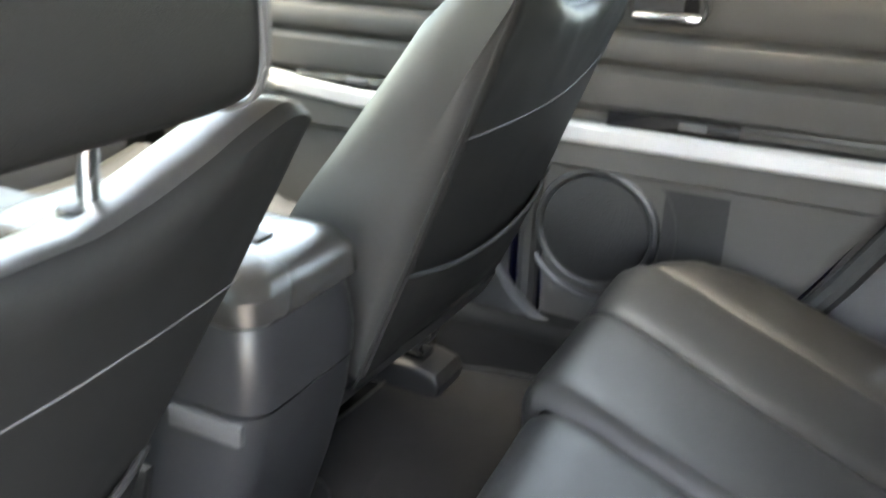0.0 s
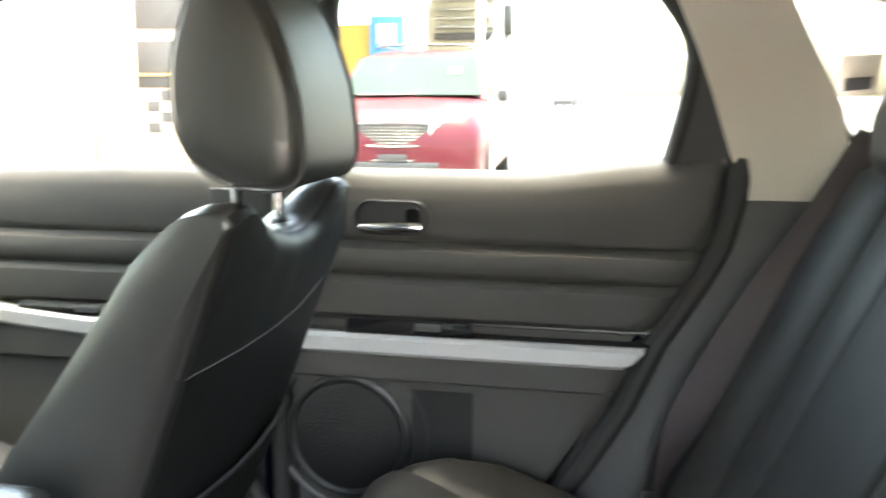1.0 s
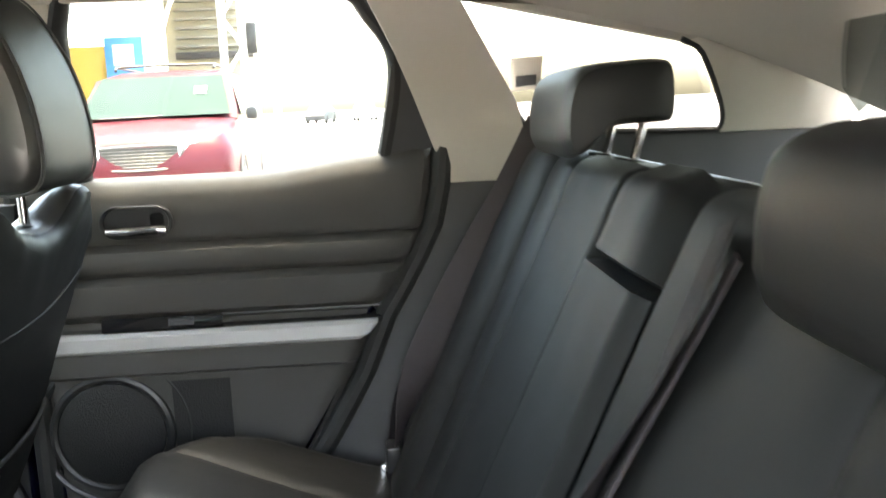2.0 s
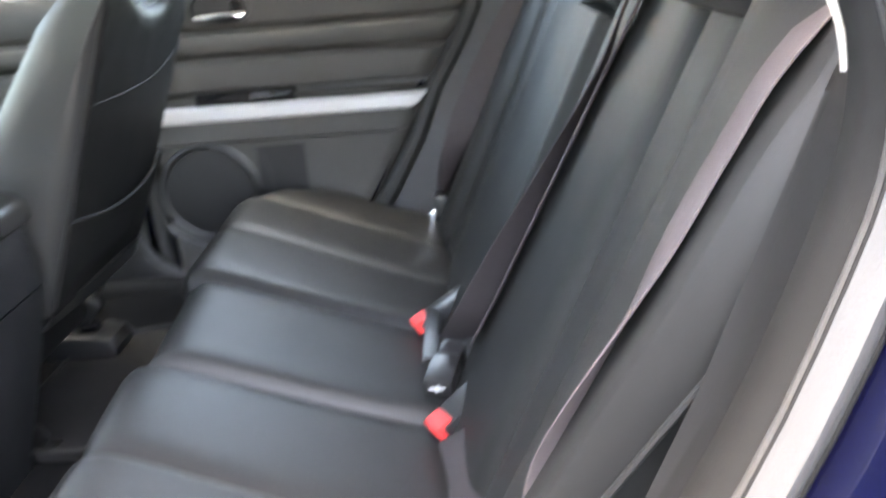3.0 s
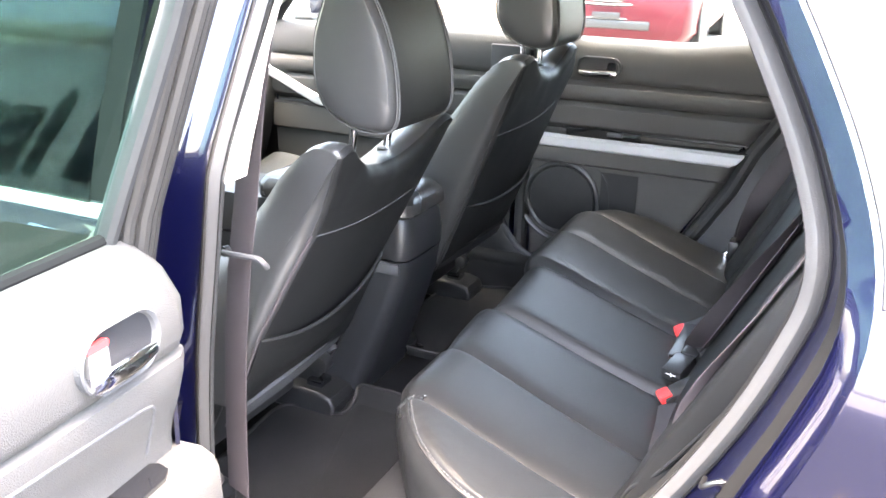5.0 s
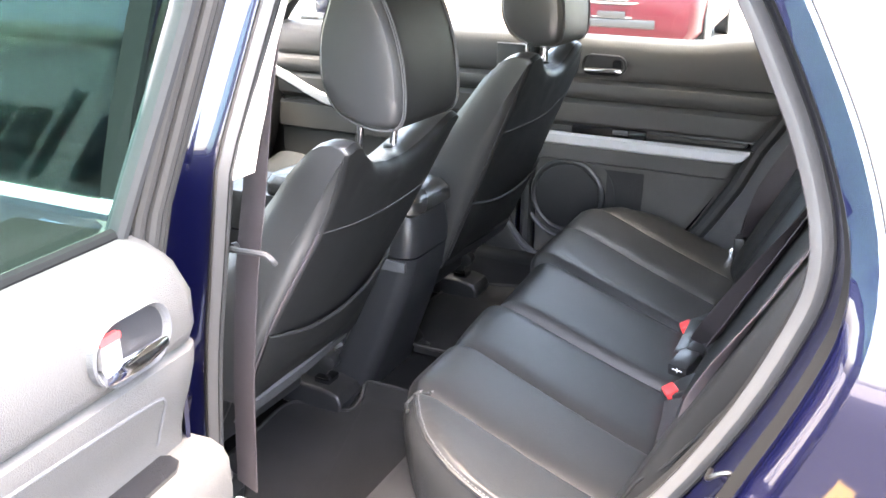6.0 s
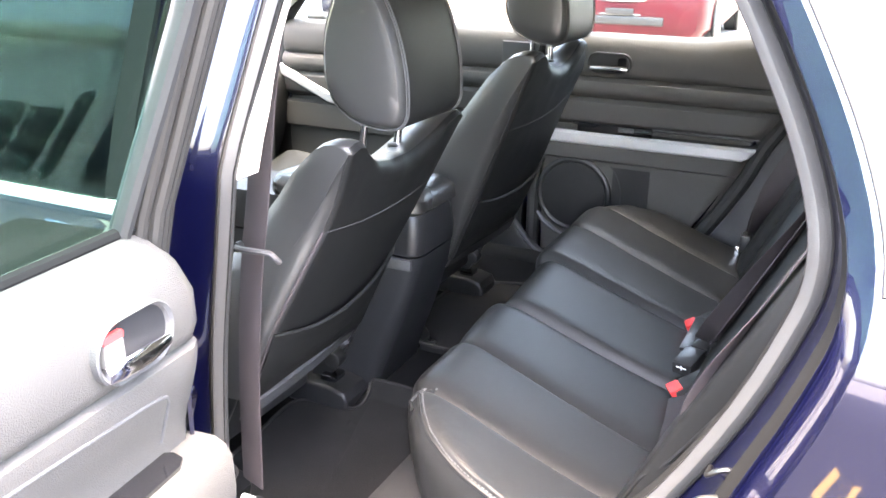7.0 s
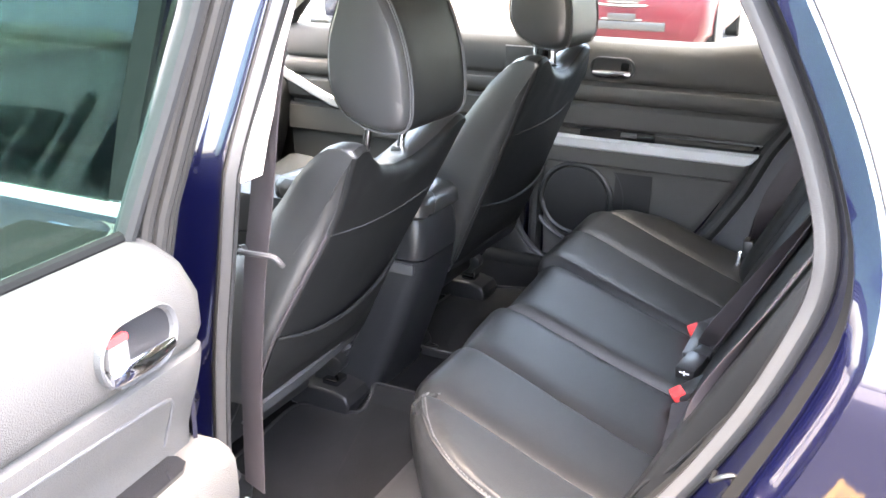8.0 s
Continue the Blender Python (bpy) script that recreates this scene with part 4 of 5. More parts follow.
        part("seat_runner", box(-0.85, -0.29, y - 0.018, y + 0.018, 0.43, 0.455, 0.004), PLASTIC_BLACK, seat)
        cover = part("runner_cover", slab([(-0.40, 0.41), (-0.262, 0.41), (-0.258, 0.435), (-0.268, 0.452), (-0.30, 0.460), (-0.40, 0.462)], "y", y - 0.045, y + 0.045, 0.008, 3), PLASTIC_BLACK, seat, "black plastic runner cover")
        part("cover_plug", box(-0.335, -0.300, y - 0.022, y + 0.018, 0.456, 0.472, 0.003), GLOSS_BLACK, cover)
        part("seat_bracket", slab([(-0.37, 0.455), (-0.325, 0.455), (-0.285, 0.53), (-0.245, 0.61), (-0.225, 0.69), (-0.27, 0.69), (-0.325, 0.55)], "y", y - 0.006, y + 0.004, 0.002), PLASTIC_BLACK, seat, "black hinge plate")
        part("hinge_pivot", disc((-0.300, y - 0.006, 0.515), (0.1, -1, 0), 0.018, 0.03, 18, rim=0.005), PLASTIC_BLACK, seat)
        lever = part("release_lever", tube(smooth_path([(-0.290, y - 0.052, 0.612), (-0.268, y - 0.060, 0.600), (-0.244, y - 0.066, 0.574)], 4), 0.011, 10, flat=0.6), PLASTIC_BLACK, seat)
        part("lever_face", tube([(-0.276, y - 0.062, 0.618), (-0.246, y - 0.071, 0.588)], 0.0065, 8), BUTTON, lever, "pale lever face")
    return seat


front_seat(DRIVER, -1, "black leather driver's seat with rounded headrest and map pocket")
front_seat(PASSENGER, 1, "black leather front passenger seat beside the far door")


# ---- centre console ----
console = thing("centre_console", "charcoal plastic centre console with a padded lid", "car console", (-0.3, 0, 0.5))


def console_ring(z, xr, xf, half, r=0.03):
    return [Vector(((xr + xf) / 2 + px, py, z)) for px, py in rounded(xr - xf, 2 * half, r, 5)]


part("upper_body", loft([console_ring(0.728, -0.150, -0.95, 0.088), console_ring(0.76, -0.148, -0.95, 0.087), console_ring(0.798, -0.152, -0.95, 0.083), console_ring(0.808, -0.156, -0.95, 0.080)]), CONSOLE, console)
part("lower_body", loft([console_ring(0.40, -0.246, -0.95, 0.106), console_ring(0.46, -0.236, -0.95, 0.105), console_ring(0.50, -0.222, -0.95, 0.102), console_ring(0.60, -0.185, -0.95, 0.096), console_ring(0.68, -0.160, -0.95, 0.091), console_ring(0.724, -0.152, -0.95, 0.088)]), CONSOLE, console)
part("lid", loft([console_ring(0.812, -0.150, -0.50, 0.086), console_ring(0.817, -0.145, -0.50, 0.089), console_ring(0.838, -0.147, -0.50, 0.088), console_ring(0.852, -0.158, -0.49, 0.080), console_ring(0.859, -0.178, -0.47, 0.062), console_ring(0.861, -0.20, -0.45, 0.04)]), LID, console, "padded leather lid")
part("lid_latch", box(-0.30, -0.20, -0.012, 0.012, 0.859, 0.864, 0.002), PLASTIC, console)
part("side_ledge", box(-0.247, -0.165, -0.0945, -0.084, 0.700, 0.722, 0.003), PLASTIC_LOW, console, "pale ledge strip on the console's side")


# ---- doors with their inner panels ----
def right_side(x, w, z):
    return Vector((x, 0.72 - w, z))


def open_left(x, w, z):
    """The left rear door, swung wide open; its inner panel faces the back of the car."""
    return Vector((0.105 + (x + 0.013) * 0.090 + (w - 0.05) * 0.996, -1.048 - (x + 0.013) * 0.996 + (w - 0.05) * 0.090, z))


WPROF = [(0.44, 0.020), (0.50, 0.028), (0.60, 0.032), (0.70, 0.034), (0.755, 0.036), (0.768, 0.038), (0.774, 0.050), (0.800, 0.052), (0.842, 0.050), (0.848, 0.030), (0.858, 0.024), (0.866, 0.040), (0.875, 0.052), (0.90, 0.058),
         (0.922, 0.058), (0.930, 0.052), (0.934, 0.044), (0.938, 0.052), (0.946, 0.060), (0.962, 0.063), (0.975, 0.059), (0.982, 0.050), (0.986, 0.042), (0.990, 0.048), (1.000, 0.052), (1.03, 0.051), (1.06, 0.046), (1.078, 0.036), (1.086, 0.022), (1.09, 0.0)]


def panel(M, x0, x1, belt, soft=0.0):
    """The padded inner face: rows by height, drawn in at the grooves."""
    rows = []
    for z, w in WPROF:
        a, b = x0(z), x1(z)
        row = []
        for i in range(29):
            t = i / 28
            t = t * t * (3 - 2 * t) * 0.3 + t * 0.7
            x = a + (b - a) * t
            end = min(x - a, b - x)
            roll = 0.030 * (1 - min(1, end / 0.03)) ** 2
            zz = z + belt(x) * ease(0.99, 1.09, z)
            even = 0.030 + 0.020 * ease(0.89, 0.975, z)
            row.append(M(x, (w + (even - w) * soft * (1 - ease(0.974, 0.983, z))) - roll, zz))
        rows.append(row)
    return sheet(rows, 0.0)


def car_door(M, label, x0, x1, belt, handle, strip, slot, speaker, frame_outline, glass_mat, pull=None, triangle=None, top_open=False, rise=lambda x: 0.0):
    origin = M((x0(0.6) + x1(0.6)) / 2, 0, 0.45)
    door = thing("car_door", label, "car door", origin, group="car doors")
    main = part("door_panel", panel(M, x0, x1, belt, 1.0 if top_open else 0.0), PLASTIC_SOFT, door, "charcoal padded panel with two long grooves")
    # dark pull pocket behind the bright strip
    a, b = slot
    rows = [[M(x, w, z) for x in np.linspace(a, b, 9)] for w, z in ((0.046, 0.867), (0.030, 0.864), (0.016, 0.852), (0.028, 0.846), (0.050, 0.8445))]
    pocket = part("pull_pocket", sheet(rows, 0.002), PLASTIC_BLACK, door, "dark recessed pull pocket")
    m = a + (b - a) * 0.45
    rows = [[M(x, w, z) for x in np.linspace(m - 0.19, m, 5)] for w, z in ((0.052, 0.868), (0.056, 0.8575), (0.056, 0.8495), (0.050, 0.8475))]
    part("switch_plate", sheet(rows, 0.003), GLOSS_BLACK, pocket, "glossy black switch plate")
    rows = [[M(x, w, z) for x in np.linspace(m - 0.085, m - 0.045, 3)] for w, z in ((0.056, 0.866), (0.060, 0.862), (0.060, 0.855), (0.056, 0.852))]
    part("window_switch", sheet(rows, 0.003), PLASTIC, pocket)
    # bright strip along the armrest
    a, b = strip
    rings = []
    for x in (a, a + 0.004, *np.linspace(a + 0.03, b - 0.03, 12), b - 0.006, b):
        cut = 0.022 * ease(b - 0.030, b, x)
        k = 0.7 if x in (a, b) else 1
        lo, hi = 0.813 + cut * 0.2 + rise(x), 0.8455 + rise(x)
        rings.append([M(x + q, w, z) for q, w, z in ((0, 0.046, hi), (0, 0.058 * k + 0.05 * (1 - k), hi), (-0.0, 0.064 * k + 0.05 * (1 - k), hi - 0.006), (-0.6 * cut, 0.062 * k + 0.05 * (1 - k), lo + 0.006), (-cut, 0.056 * k + 0.05 * (1 - k), lo), (-cut, 0.046, lo))])
    if not top_open:
        part("armrest_strip", loft(rings), SILVER, door, "silver grey strip")
    # inner handle in an oval dish
    hx, hz = handle
    g = 0.78 if top_open else 1.0
    dish = part("handle_dish", loft([[M(hx + px * k, w, hz + pz * k) for px, pz in rounded(0.114 * g, 0.052, 0.026, 6)] for k, w in ((1.0, 0.046), (1.0, 0.0575), (0.97, 0.059), (0.90, 0.057), (0.86, 0.052))], caps=False), PLASTIC_BLACK if not top_open else PLASTIC, door, "oval handle surround")
    part("dish_floor", loft([[M(hx + px, w, hz + pz) for px, pz in rounded(0.100 * g, 0.045, 0.022, 6)] for w in (0.0525, 0.0535)]), PLASTIC_BLACK if not top_open else CONSOLE, dish)
    rings = []
    for t in np.linspace(0, 1, 9):
        x = hx + (-0.048 + 0.094 * t) * g
        d = 0.0056 + 0.0030 * math.sin(math.pi * t) + 0.002 * ease(0.6, 0.9, t)
        rings.append([M(x, 0.056 + 0.003 * math.sin(math.pi * t) + d * 0.7 * math.cos(q), hz - 0.0135 + d * math.sin(q)) for q in [2 * math.pi * k / 14 for k in range(14)]])
    part("handle", loft(rings), CHROME, dish, "chrome pull handle")
    part("lock_button", loft([[M(hx + 0.033 * g + px, w, hz + 0.002 + pz) for px, pz in rounded(0.021, 0.025, 0.006, 4)] for w in (0.053, 0.0575, 0.0585)]), BUTTON if top_open else GLOSS_BLACK, dish, "lock slider")
    if top_open:
        part("lock_mark", loft([[M(hx + 0.033 * g + px, w, hz + 0.0150 + pz) for px, pz in rounded(0.022, 0.006, 0.002, 3)] for w in (0.0545, 0.0588)]), RED, dish, "red unlocked mark")
    # loudspeaker low on the panel
    if speaker:
        sx, sz, r = speaker
        n = (M(sx, 1, sz) - M(sx, 0, sz)).normalized()
        rim = part("speaker_rim", ring(M(sx, 0.034, sz), n, r, 0.0085, 0.007, 56), CONSOLE, door, "raised speaker rim")
        part("speaker_grille", disc(M(sx, 0.026, sz), n, r - 0.006, 0.015, 40, rim=0.006), GRILLE, rim, "round black speaker grille")
        part("speaker_flare", ring(M(sx + 0.004, 0.029, sz + 0.004), n, r + 0.030, 0.007, 0.008, 56), CONSOLE, rim)
        part("bottle_pocket", loft([[M(sx + 0.150 + px, w, sz + 0.005 + pz) for px, pz in rounded(0.095, 0.205, 0.02, 4)] for w in (0.028, 0.0355, 0.0362)]), GRILLE, door, "dark moulded bottle pocket")
    if top_open:
        crease = [M(x, 0.0302 + 0.020 * ease(0.89, 0.975, z), z) for x, z in ((0.30, 0.972), (0.20, 0.969), (0.12, 0.965), (0.036, 0.961), (-0.030, 0.956), (-0.044, 0.949), (-0.047, 0.936), (-0.047, 0.902))]
        part("panel_seam", tube(smooth_path(crease, 4), 0.0016, 6), PLASTIC, main, "pressed crease")
        prof = [(0.020, 0.78), (0.058, 0.78), (0.072, 0.80), (0.076, 0.84), (0.074, 0.872), (0.068, 0.882), (0.058, 0.886), (0.020, 0.886)]
        rest = part("armrest", loft([[M(x, 0.02 + (w - 0.02) * k, z) for w, z in prof] for x, k in ((-0.096, 0.80), (-0.093, 0.93), (-0.086, 1.0), (0.10, 1.0), (0.30, 1.0), (0.33, 0.8))]), PLASTIC_SOFT, door, "charcoal armrest")
        part("switch_plate", loft([[M(x, w, 0.886 + dz) for x, w in ((-0.050, 0.030), (-0.054, 0.038), (-0.050, 0.050), (-0.038, 0.056), (0.05, 0.058), (0.24, 0.058), (0.25, 0.050), (0.25, 0.030))] for dz in (-0.002, 0.003, 0.004)]), GLOSS_BLACK, rest, "glossy black switch plate")
        for z in (0.56, 0.80):
            part("door_hinge", tube([M(-0.10, -0.03, z), M(-0.17, -0.06, z), (-0.09, -0.80, z), (-0.15, -0.775, z)], 0.014, 8), PAINT, door, "painted door hinge")
    # outer skin and the edge rubber
    rows = [[M(x, -0.13 - 0.02 * math.sin(math.pi * (z - 0.4) / 0.75), z + belt(x) * ease(0.99, 1.09, z)) for x in np.linspace(x0(z) - 0.02, x1(z) + 0.02, 10)] for z in np.linspace(0.42, 1.062, 12)]
    part("door_skin", sheet(rows, 0.005), PAINT, door, "glossy dark blue outer skin")
    for fn, d in ((x0, -1), (x1, 1)):
        rows = [[M(fn(z) + d * e, w, z + belt(fn(z)) * ease(0.99, 1.09, z)) for w, e in ((0.030, -0.02), (0.004, 0.0), (-0.06, 0.006), (-0.13, 0.02))] for z in np.linspace(0.44, 1.064, 12)]
        part("door_edge", sheet(rows, 0.004), PAINT, door)
    rubber = [M(x1(z) + 0.012, 0.026, z + belt(x1(z)) * ease(0.99, 1.09, z)) for z in np.linspace(0.46, 1.09, 14)]
    part("edge_rubber", tube(rubber, 0.018, 10), RUBBER, door)
    # window: frame and glass
    if frame_outline:
        lean = lambda z: 0.004 + 0.33 * max(0.0, z - 1.07)
        pts = [M(x, lean(z), z) for x, z in frame_outline]
        frame_ob = part("window_frame", tube(smooth_path(pts, 5), 0.012 if top_open else 0.016, 10, flat=0.7), RUBBER, door, "black window frame")
        if top_open:
            for k in range(4):
                rib = [M(-0.066 - 0.0122 * k - 0.09 * (z - 1.08), lean(z) + 0.012 - 0.006 * abs(k - 1.2), z) for z in (1.045, 1.10, 1.2, 1.3, 1.38)]
                part("frame_rib", tube(rib, 0.0070, 10), RIB, frame_ob, "ribbed taupe rubber edge")
        bm = bmesh.new()
        vs = [bm.verts.new(M(x, lean(z) - 0.004, z)) for x, z in frame_outline]
        f = bm.faces.new(vs)
        bmesh.ops.triangulate(bm, faces=[f])
        bmesh.ops.solidify(bm, geom=list(bm.faces), thickness=0.004)
        part("window_pane", bm, glass_mat, frame_ob, smooth=0)
    xs = np.linspace(x0(1.08), x1(1.08), 12)
    sink = 0.0 if top_open else 0.012
    part("door_cap", sheet([[M(x, w, 1.074 - sink + dz + belt(x)) for x in xs] for w, dz in ((0.010, 0.0), (-0.01, 0.004), (-0.12, 0.004), (-0.137, -0.006))], 0.006), STRIP, door, "black rubber lip along the window")
    part("belt_seal", tube([M(x, 0.012 - sink, 1.089 - sink + belt(x)) for x in xs], 0.006, 8), STRIP, door)
    if triangle:
        bm = bmesh.new()
        vs = [bm.verts.new(M(x, 0.018 + 0.33 * max(0, z - 1.07), z)) for x, z in triangle]
        f = bm.faces.new(vs)
        r = bmesh.ops.extrude_face_region(bm, geom=[f])
        for v, g in zip(vs, triangle):
            v.co = M(g[0], -0.01 + 0.33 * max(0, g[1] - 1.07), g[1])
        part("corner_trim", bm, PLASTIC, door, "black triangular corner trim")
    if pull:
        (ax, az), (bx, bz) = pull
        part("grab_handle", tube(smooth_path([M(ax, 0.05, az), M(ax + 0.003, 0.075, az - 0.01), M((ax + bx) / 2 - 0.004, 0.085, (az + bz) / 2), M(bx - 0.003, 0.075, bz + 0.01), M(bx, 0.05, bz)], 5), 0.013, 10, flat=0.6), SILVER, door, "silver grab handle")
    return door


def rear_belt(x):
    return 0.022 * ease(0.16, 0.38, x) + 0.018 * ease(0.36, 0.46, x)


REAR_EDGE = ((0.45, 0.12), (0.633, 0.250), (0.75, 0.318), (0.854, 0.362), (0.92, 0.405), (0.996, 0.443), (1.05, 0.460), (1.10, 0.464))
car_door(right_side, "closed rear door with charcoal padded panel and silver strip", lambda z: -0.20, lambda z: lerp(REAR_EDGE, z), rear_belt, (-0.013, 1.022), (-0.19, 0.356), (-0.10, 0.362),
         (-0.090, 0.672, 0.094), [(-0.10, 1.075), (-0.10, 1.09), (-0.075, 1.36), (0.10, 1.368), (0.24, 1.366), (0.335, 1.355), (0.365, 1.325), (0.405, 1.248), (0.380, 1.10), (0.37, 1.085), (0.2, 1.075), (-0.10, 1.075)], GLASS,
         triangle=[(0.372, 1.09), (0.47, 1.12), (0.455, 1.135), (0.428, 1.205), (0.412, 1.25), (0.400, 1.248)])
car_door(open_left, "rear door swung wide open, charcoal padded panel facing outwards", lambda z: -0.108 + 0.04 * ease(1.02, 1.10, z) ** 1.5, lambda z: lerp(REAR_EDGE, z), rear_belt, (-0.002, 1.022), (-0.085, 0.356), (-0.07, 0.30),
         (0.10, 0.62, 0.092), [(-0.050, 1.07), (-0.050, 1.09), (-0.074, 1.36), (0.10, 1.39), (0.24, 1.385), (0.335, 1.365), (0.38, 1.32), (0.415, 1.248), (0.445, 1.12), (0.43, 1.07), (0.2, 1.06), (-0.050, 1.07)], TINT, top_open=True)
car_door(right_side, "closed front passenger door with silver grab handle", lambda z: -1.01, lambda z: -0.215, lambda x: -0.012 * ease(-0.4, -1.0, x), (-0.765, 1.010), (-1.0, -0.225), (-0.62, -0.25),
         None, [(-1.0, 1.06), (-1.0, 1.075), (-0.90, 1.17), (-0.70, 1.30), (-0.55, 1.36), (-0.30, 1.366), (-0.175, 1.362), (-0.185, 1.09), (-0.19, 1.075), (-0.5, 1.07), (-1.0, 1.06)], GLASS, pull=((-0.742, 0.972), (-0.690, 0.832)), rise=lambda x: curve(((-1.0, 0.108), (-0.83, 0.035), (-0.68, 0.014), (-0.52, 0.002), (-0.2, 0.0)), x))

# right wing mirror outside the front window
mirror = thing("wing_mirror", "dark blue wing mirror outside the front window", "car mirror", (-0.93, 0.86, 1.08))
part("mirror_shell", pad((-0.955, 0.99, 1.118), 0.20, [(-0.045, -0.055), (-0.055, 0.0), (-0.035, 0.06), (0.0, 0.07), (0.035, 0.066), (0.040, 0.0), (0.035, -0.062), (0.0, -0.068)], 0, 0.02), PAINT, mirror)
part("mirror_glass", loft([[(-0.9135 + dx, 0.99 + py, 1.118 + pz) for py, pz in rounded(0.17, 0.115, 0.03, 5)] for dx in (0.0, 0.006)]), CHROME, mirror, "bright mirror glass")
part("mirror_foot", box(-1.0, -0.93, 0.80, 0.92, 1.05, 1.085, 0.01, 3), PLASTIC_BLACK, mirror)

# ---- belts ----
driver_belt = thing("seat_belt", "mauve grey driver's belt hanging on the door pillar", "seat belt", (-0.1, -0.65, 0.55), group="seat belts")
part("webbing", strap([(-0.050, -0.612, 1.33), (-0.070, -0.640, 1.15), (-0.085, -0.650, 1.0), (-0.100, -0.652, 0.90), (-0.112, -0.655, 0.75), (-0.118, -0.655, 0.58)], (0.85, -0.25, 0.1), 0.046), BELT, driver_belt, "woven mauve webbing")
guide = part("belt_guide", tube(smooth_path([(-0.112, -0.664, 0.938), (-0.094, -0.673, 0.941), (-0.070, -0.674, 0.9425), (-0.053, -0.673, 0.942), (-0.046, -0.671, 0.936), (-0.046, -0.664, 0.929)], 5), 0.0040, 8), PLASTIC, driver_belt, "small grey plastic belt guide")
part("guide_stud", disc((-0.112, -0.664, 0.938), (0.3, 1, 0), 0.007, 0.008, 12), PLASTIC_BLACK, guide)
part("anchor_plate", box(-0.130, -0.104, -0.672, -0.662, 0.545, 0.566, 0.003), WHITE, driver_belt, "white stitched belt end")
part("anchor_bolt", disc((-0.105, -0.66, 0.55), (0.2, -1, 0), 0.016, 0.014, 14, rim=0.004), PLASTIC_BLACK, driver_belt)
part("anchor_cover", disc((-0.145, -0.668, 0.60), (0.3, -1, 0), 0.012, 0.01, 14, rim=0.003), PLASTIC_BLACK, driver_belt)


BACKS = [tree(bl), tree(br), tree(bmid), tree(arm)]


def on_back(y, z, lift=0.004):
    """A point of the bench's back at that height, lifted off the leather."""
    n = Vector((-0.90, 0, 0.43))
    start = Vector((0.402 + (z - 0.62) * 0.465, y, z)) + n * 0.2
    hits = [h for h in (t.ray_cast(start, -n)[0] for t in BACKS) if h]
    p = min(hits, key=lambda h: (h - start).length) if hits else start - n * 0.2
    return p + n * lift


far_belt = thing("seat_belt", "mauve grey belt over the bench by the closed door", "seat belt", (0.5, 0.55, 0.6), group="seat belts")
part("webbing", strap([(0.625, 0.615, 1.15), (0.592, 0.608, 1.09), (0.558, 0.602, 1.032), (0.515, 0.598, 0.965), (0.468, 0.596, 0.885), (0.428, 0.594, 0.808), (0.400, 0.592, 0.74), (0.380, 0.586, 0.67), (0.374, 0.58, 0.635)], [(0.85, -0.15, -0.42)] * 6 + [(0.6, 0.4, -0.2), (0.3, 0.9, 0), (0.3, 0.9, 0)], 0.048), BELT, far_belt, "woven mauve webbing")
part("belt_tongue", box(0.358, 0.382, 0.555, 0.600, 0.625, 0.665, 0.004), PLASTIC_BLACK, far_belt)
part("tongue_blade", box(0.348, 0.360, 0.565, 0.585, 0.60, 0.635, 0.002), CHROME, far_belt)
part("lap_webbing", strap([(0.370, 0.61, 0.60), (0.385, 0.63, 0.72), (0.43, 0.635, 0.83)], (0.5, 0.8, 0), 0.045), BELT_DARK, far_belt)
near_belt = thing("seat_belt", "mauve grey belt across the outer backrest", "seat belt", (0.55, -0.52, 0.7), group="seat belts")
lie = [on_back(y, z, k) for y, z, k in ((-0.604, 1.045, 0.0045), (-0.600, 1.00, 0.0045), (-0.592, 0.95, 0.0045), (-0.580, 0.90, 0.004), (-0.567, 0.85, 0.002), (-0.553, 0.80, -0.004), (-0.546, 0.765, -0.016))]
part("webbing", strap([(0.69, -0.585, 1.125), (0.632, -0.600, 1.115)] + lie, [(0.1, 1, 0.05)] * 5 + [(0.35, 0.9, -0.1), (0.6, 0.7, -0.2), (0.85, 0.4, -0.35), (0.9, 0.1, -0.42)], 0.029, per=4), BELT, near_belt, "woven mauve webbing")
part("lap_webbing", strap([(0.388, -0.235, 0.640), (0.397, -0.30, 0.645), (0.404, -0.37, 0.648), (0.408, -0.415, 0.648)], (0.85, 0.1, 0.35), 0.036), BELT_DARK, near_belt, "dark lap webbing in the seat crease")
part("anchor_cord", tube(smooth_path([(0.406, -0.41, 0.654), (0.407, -0.445, 0.658), (0.404, -0.49, 0.655), (0.398, -0.525, 0.648)], 4), 0.0045, 8), PLASTIC_BLACK, near_belt, "black anchor loop")
part("anchor_tongue", box(0.396, 0.404, -0.478, -0.460, 0.654, 0.668, 0.003), ZINC, near_belt, "bright steel belt tongue")
upper_fold = [on_back(y, z, 0.006) for y, z in ((-0.215, 1.075), (-0.205, 1.02), (-0.190, 0.95), (-0.178, 0.88), (-0.165, 0.81), (-0.150, 0.745), (-0.128, 0.69))]
mid_belt = thing("seat_belt", "dark webbing of the middle seat belt", "seat belt", (0.5, -0.05, 0.65), group="seat belts")
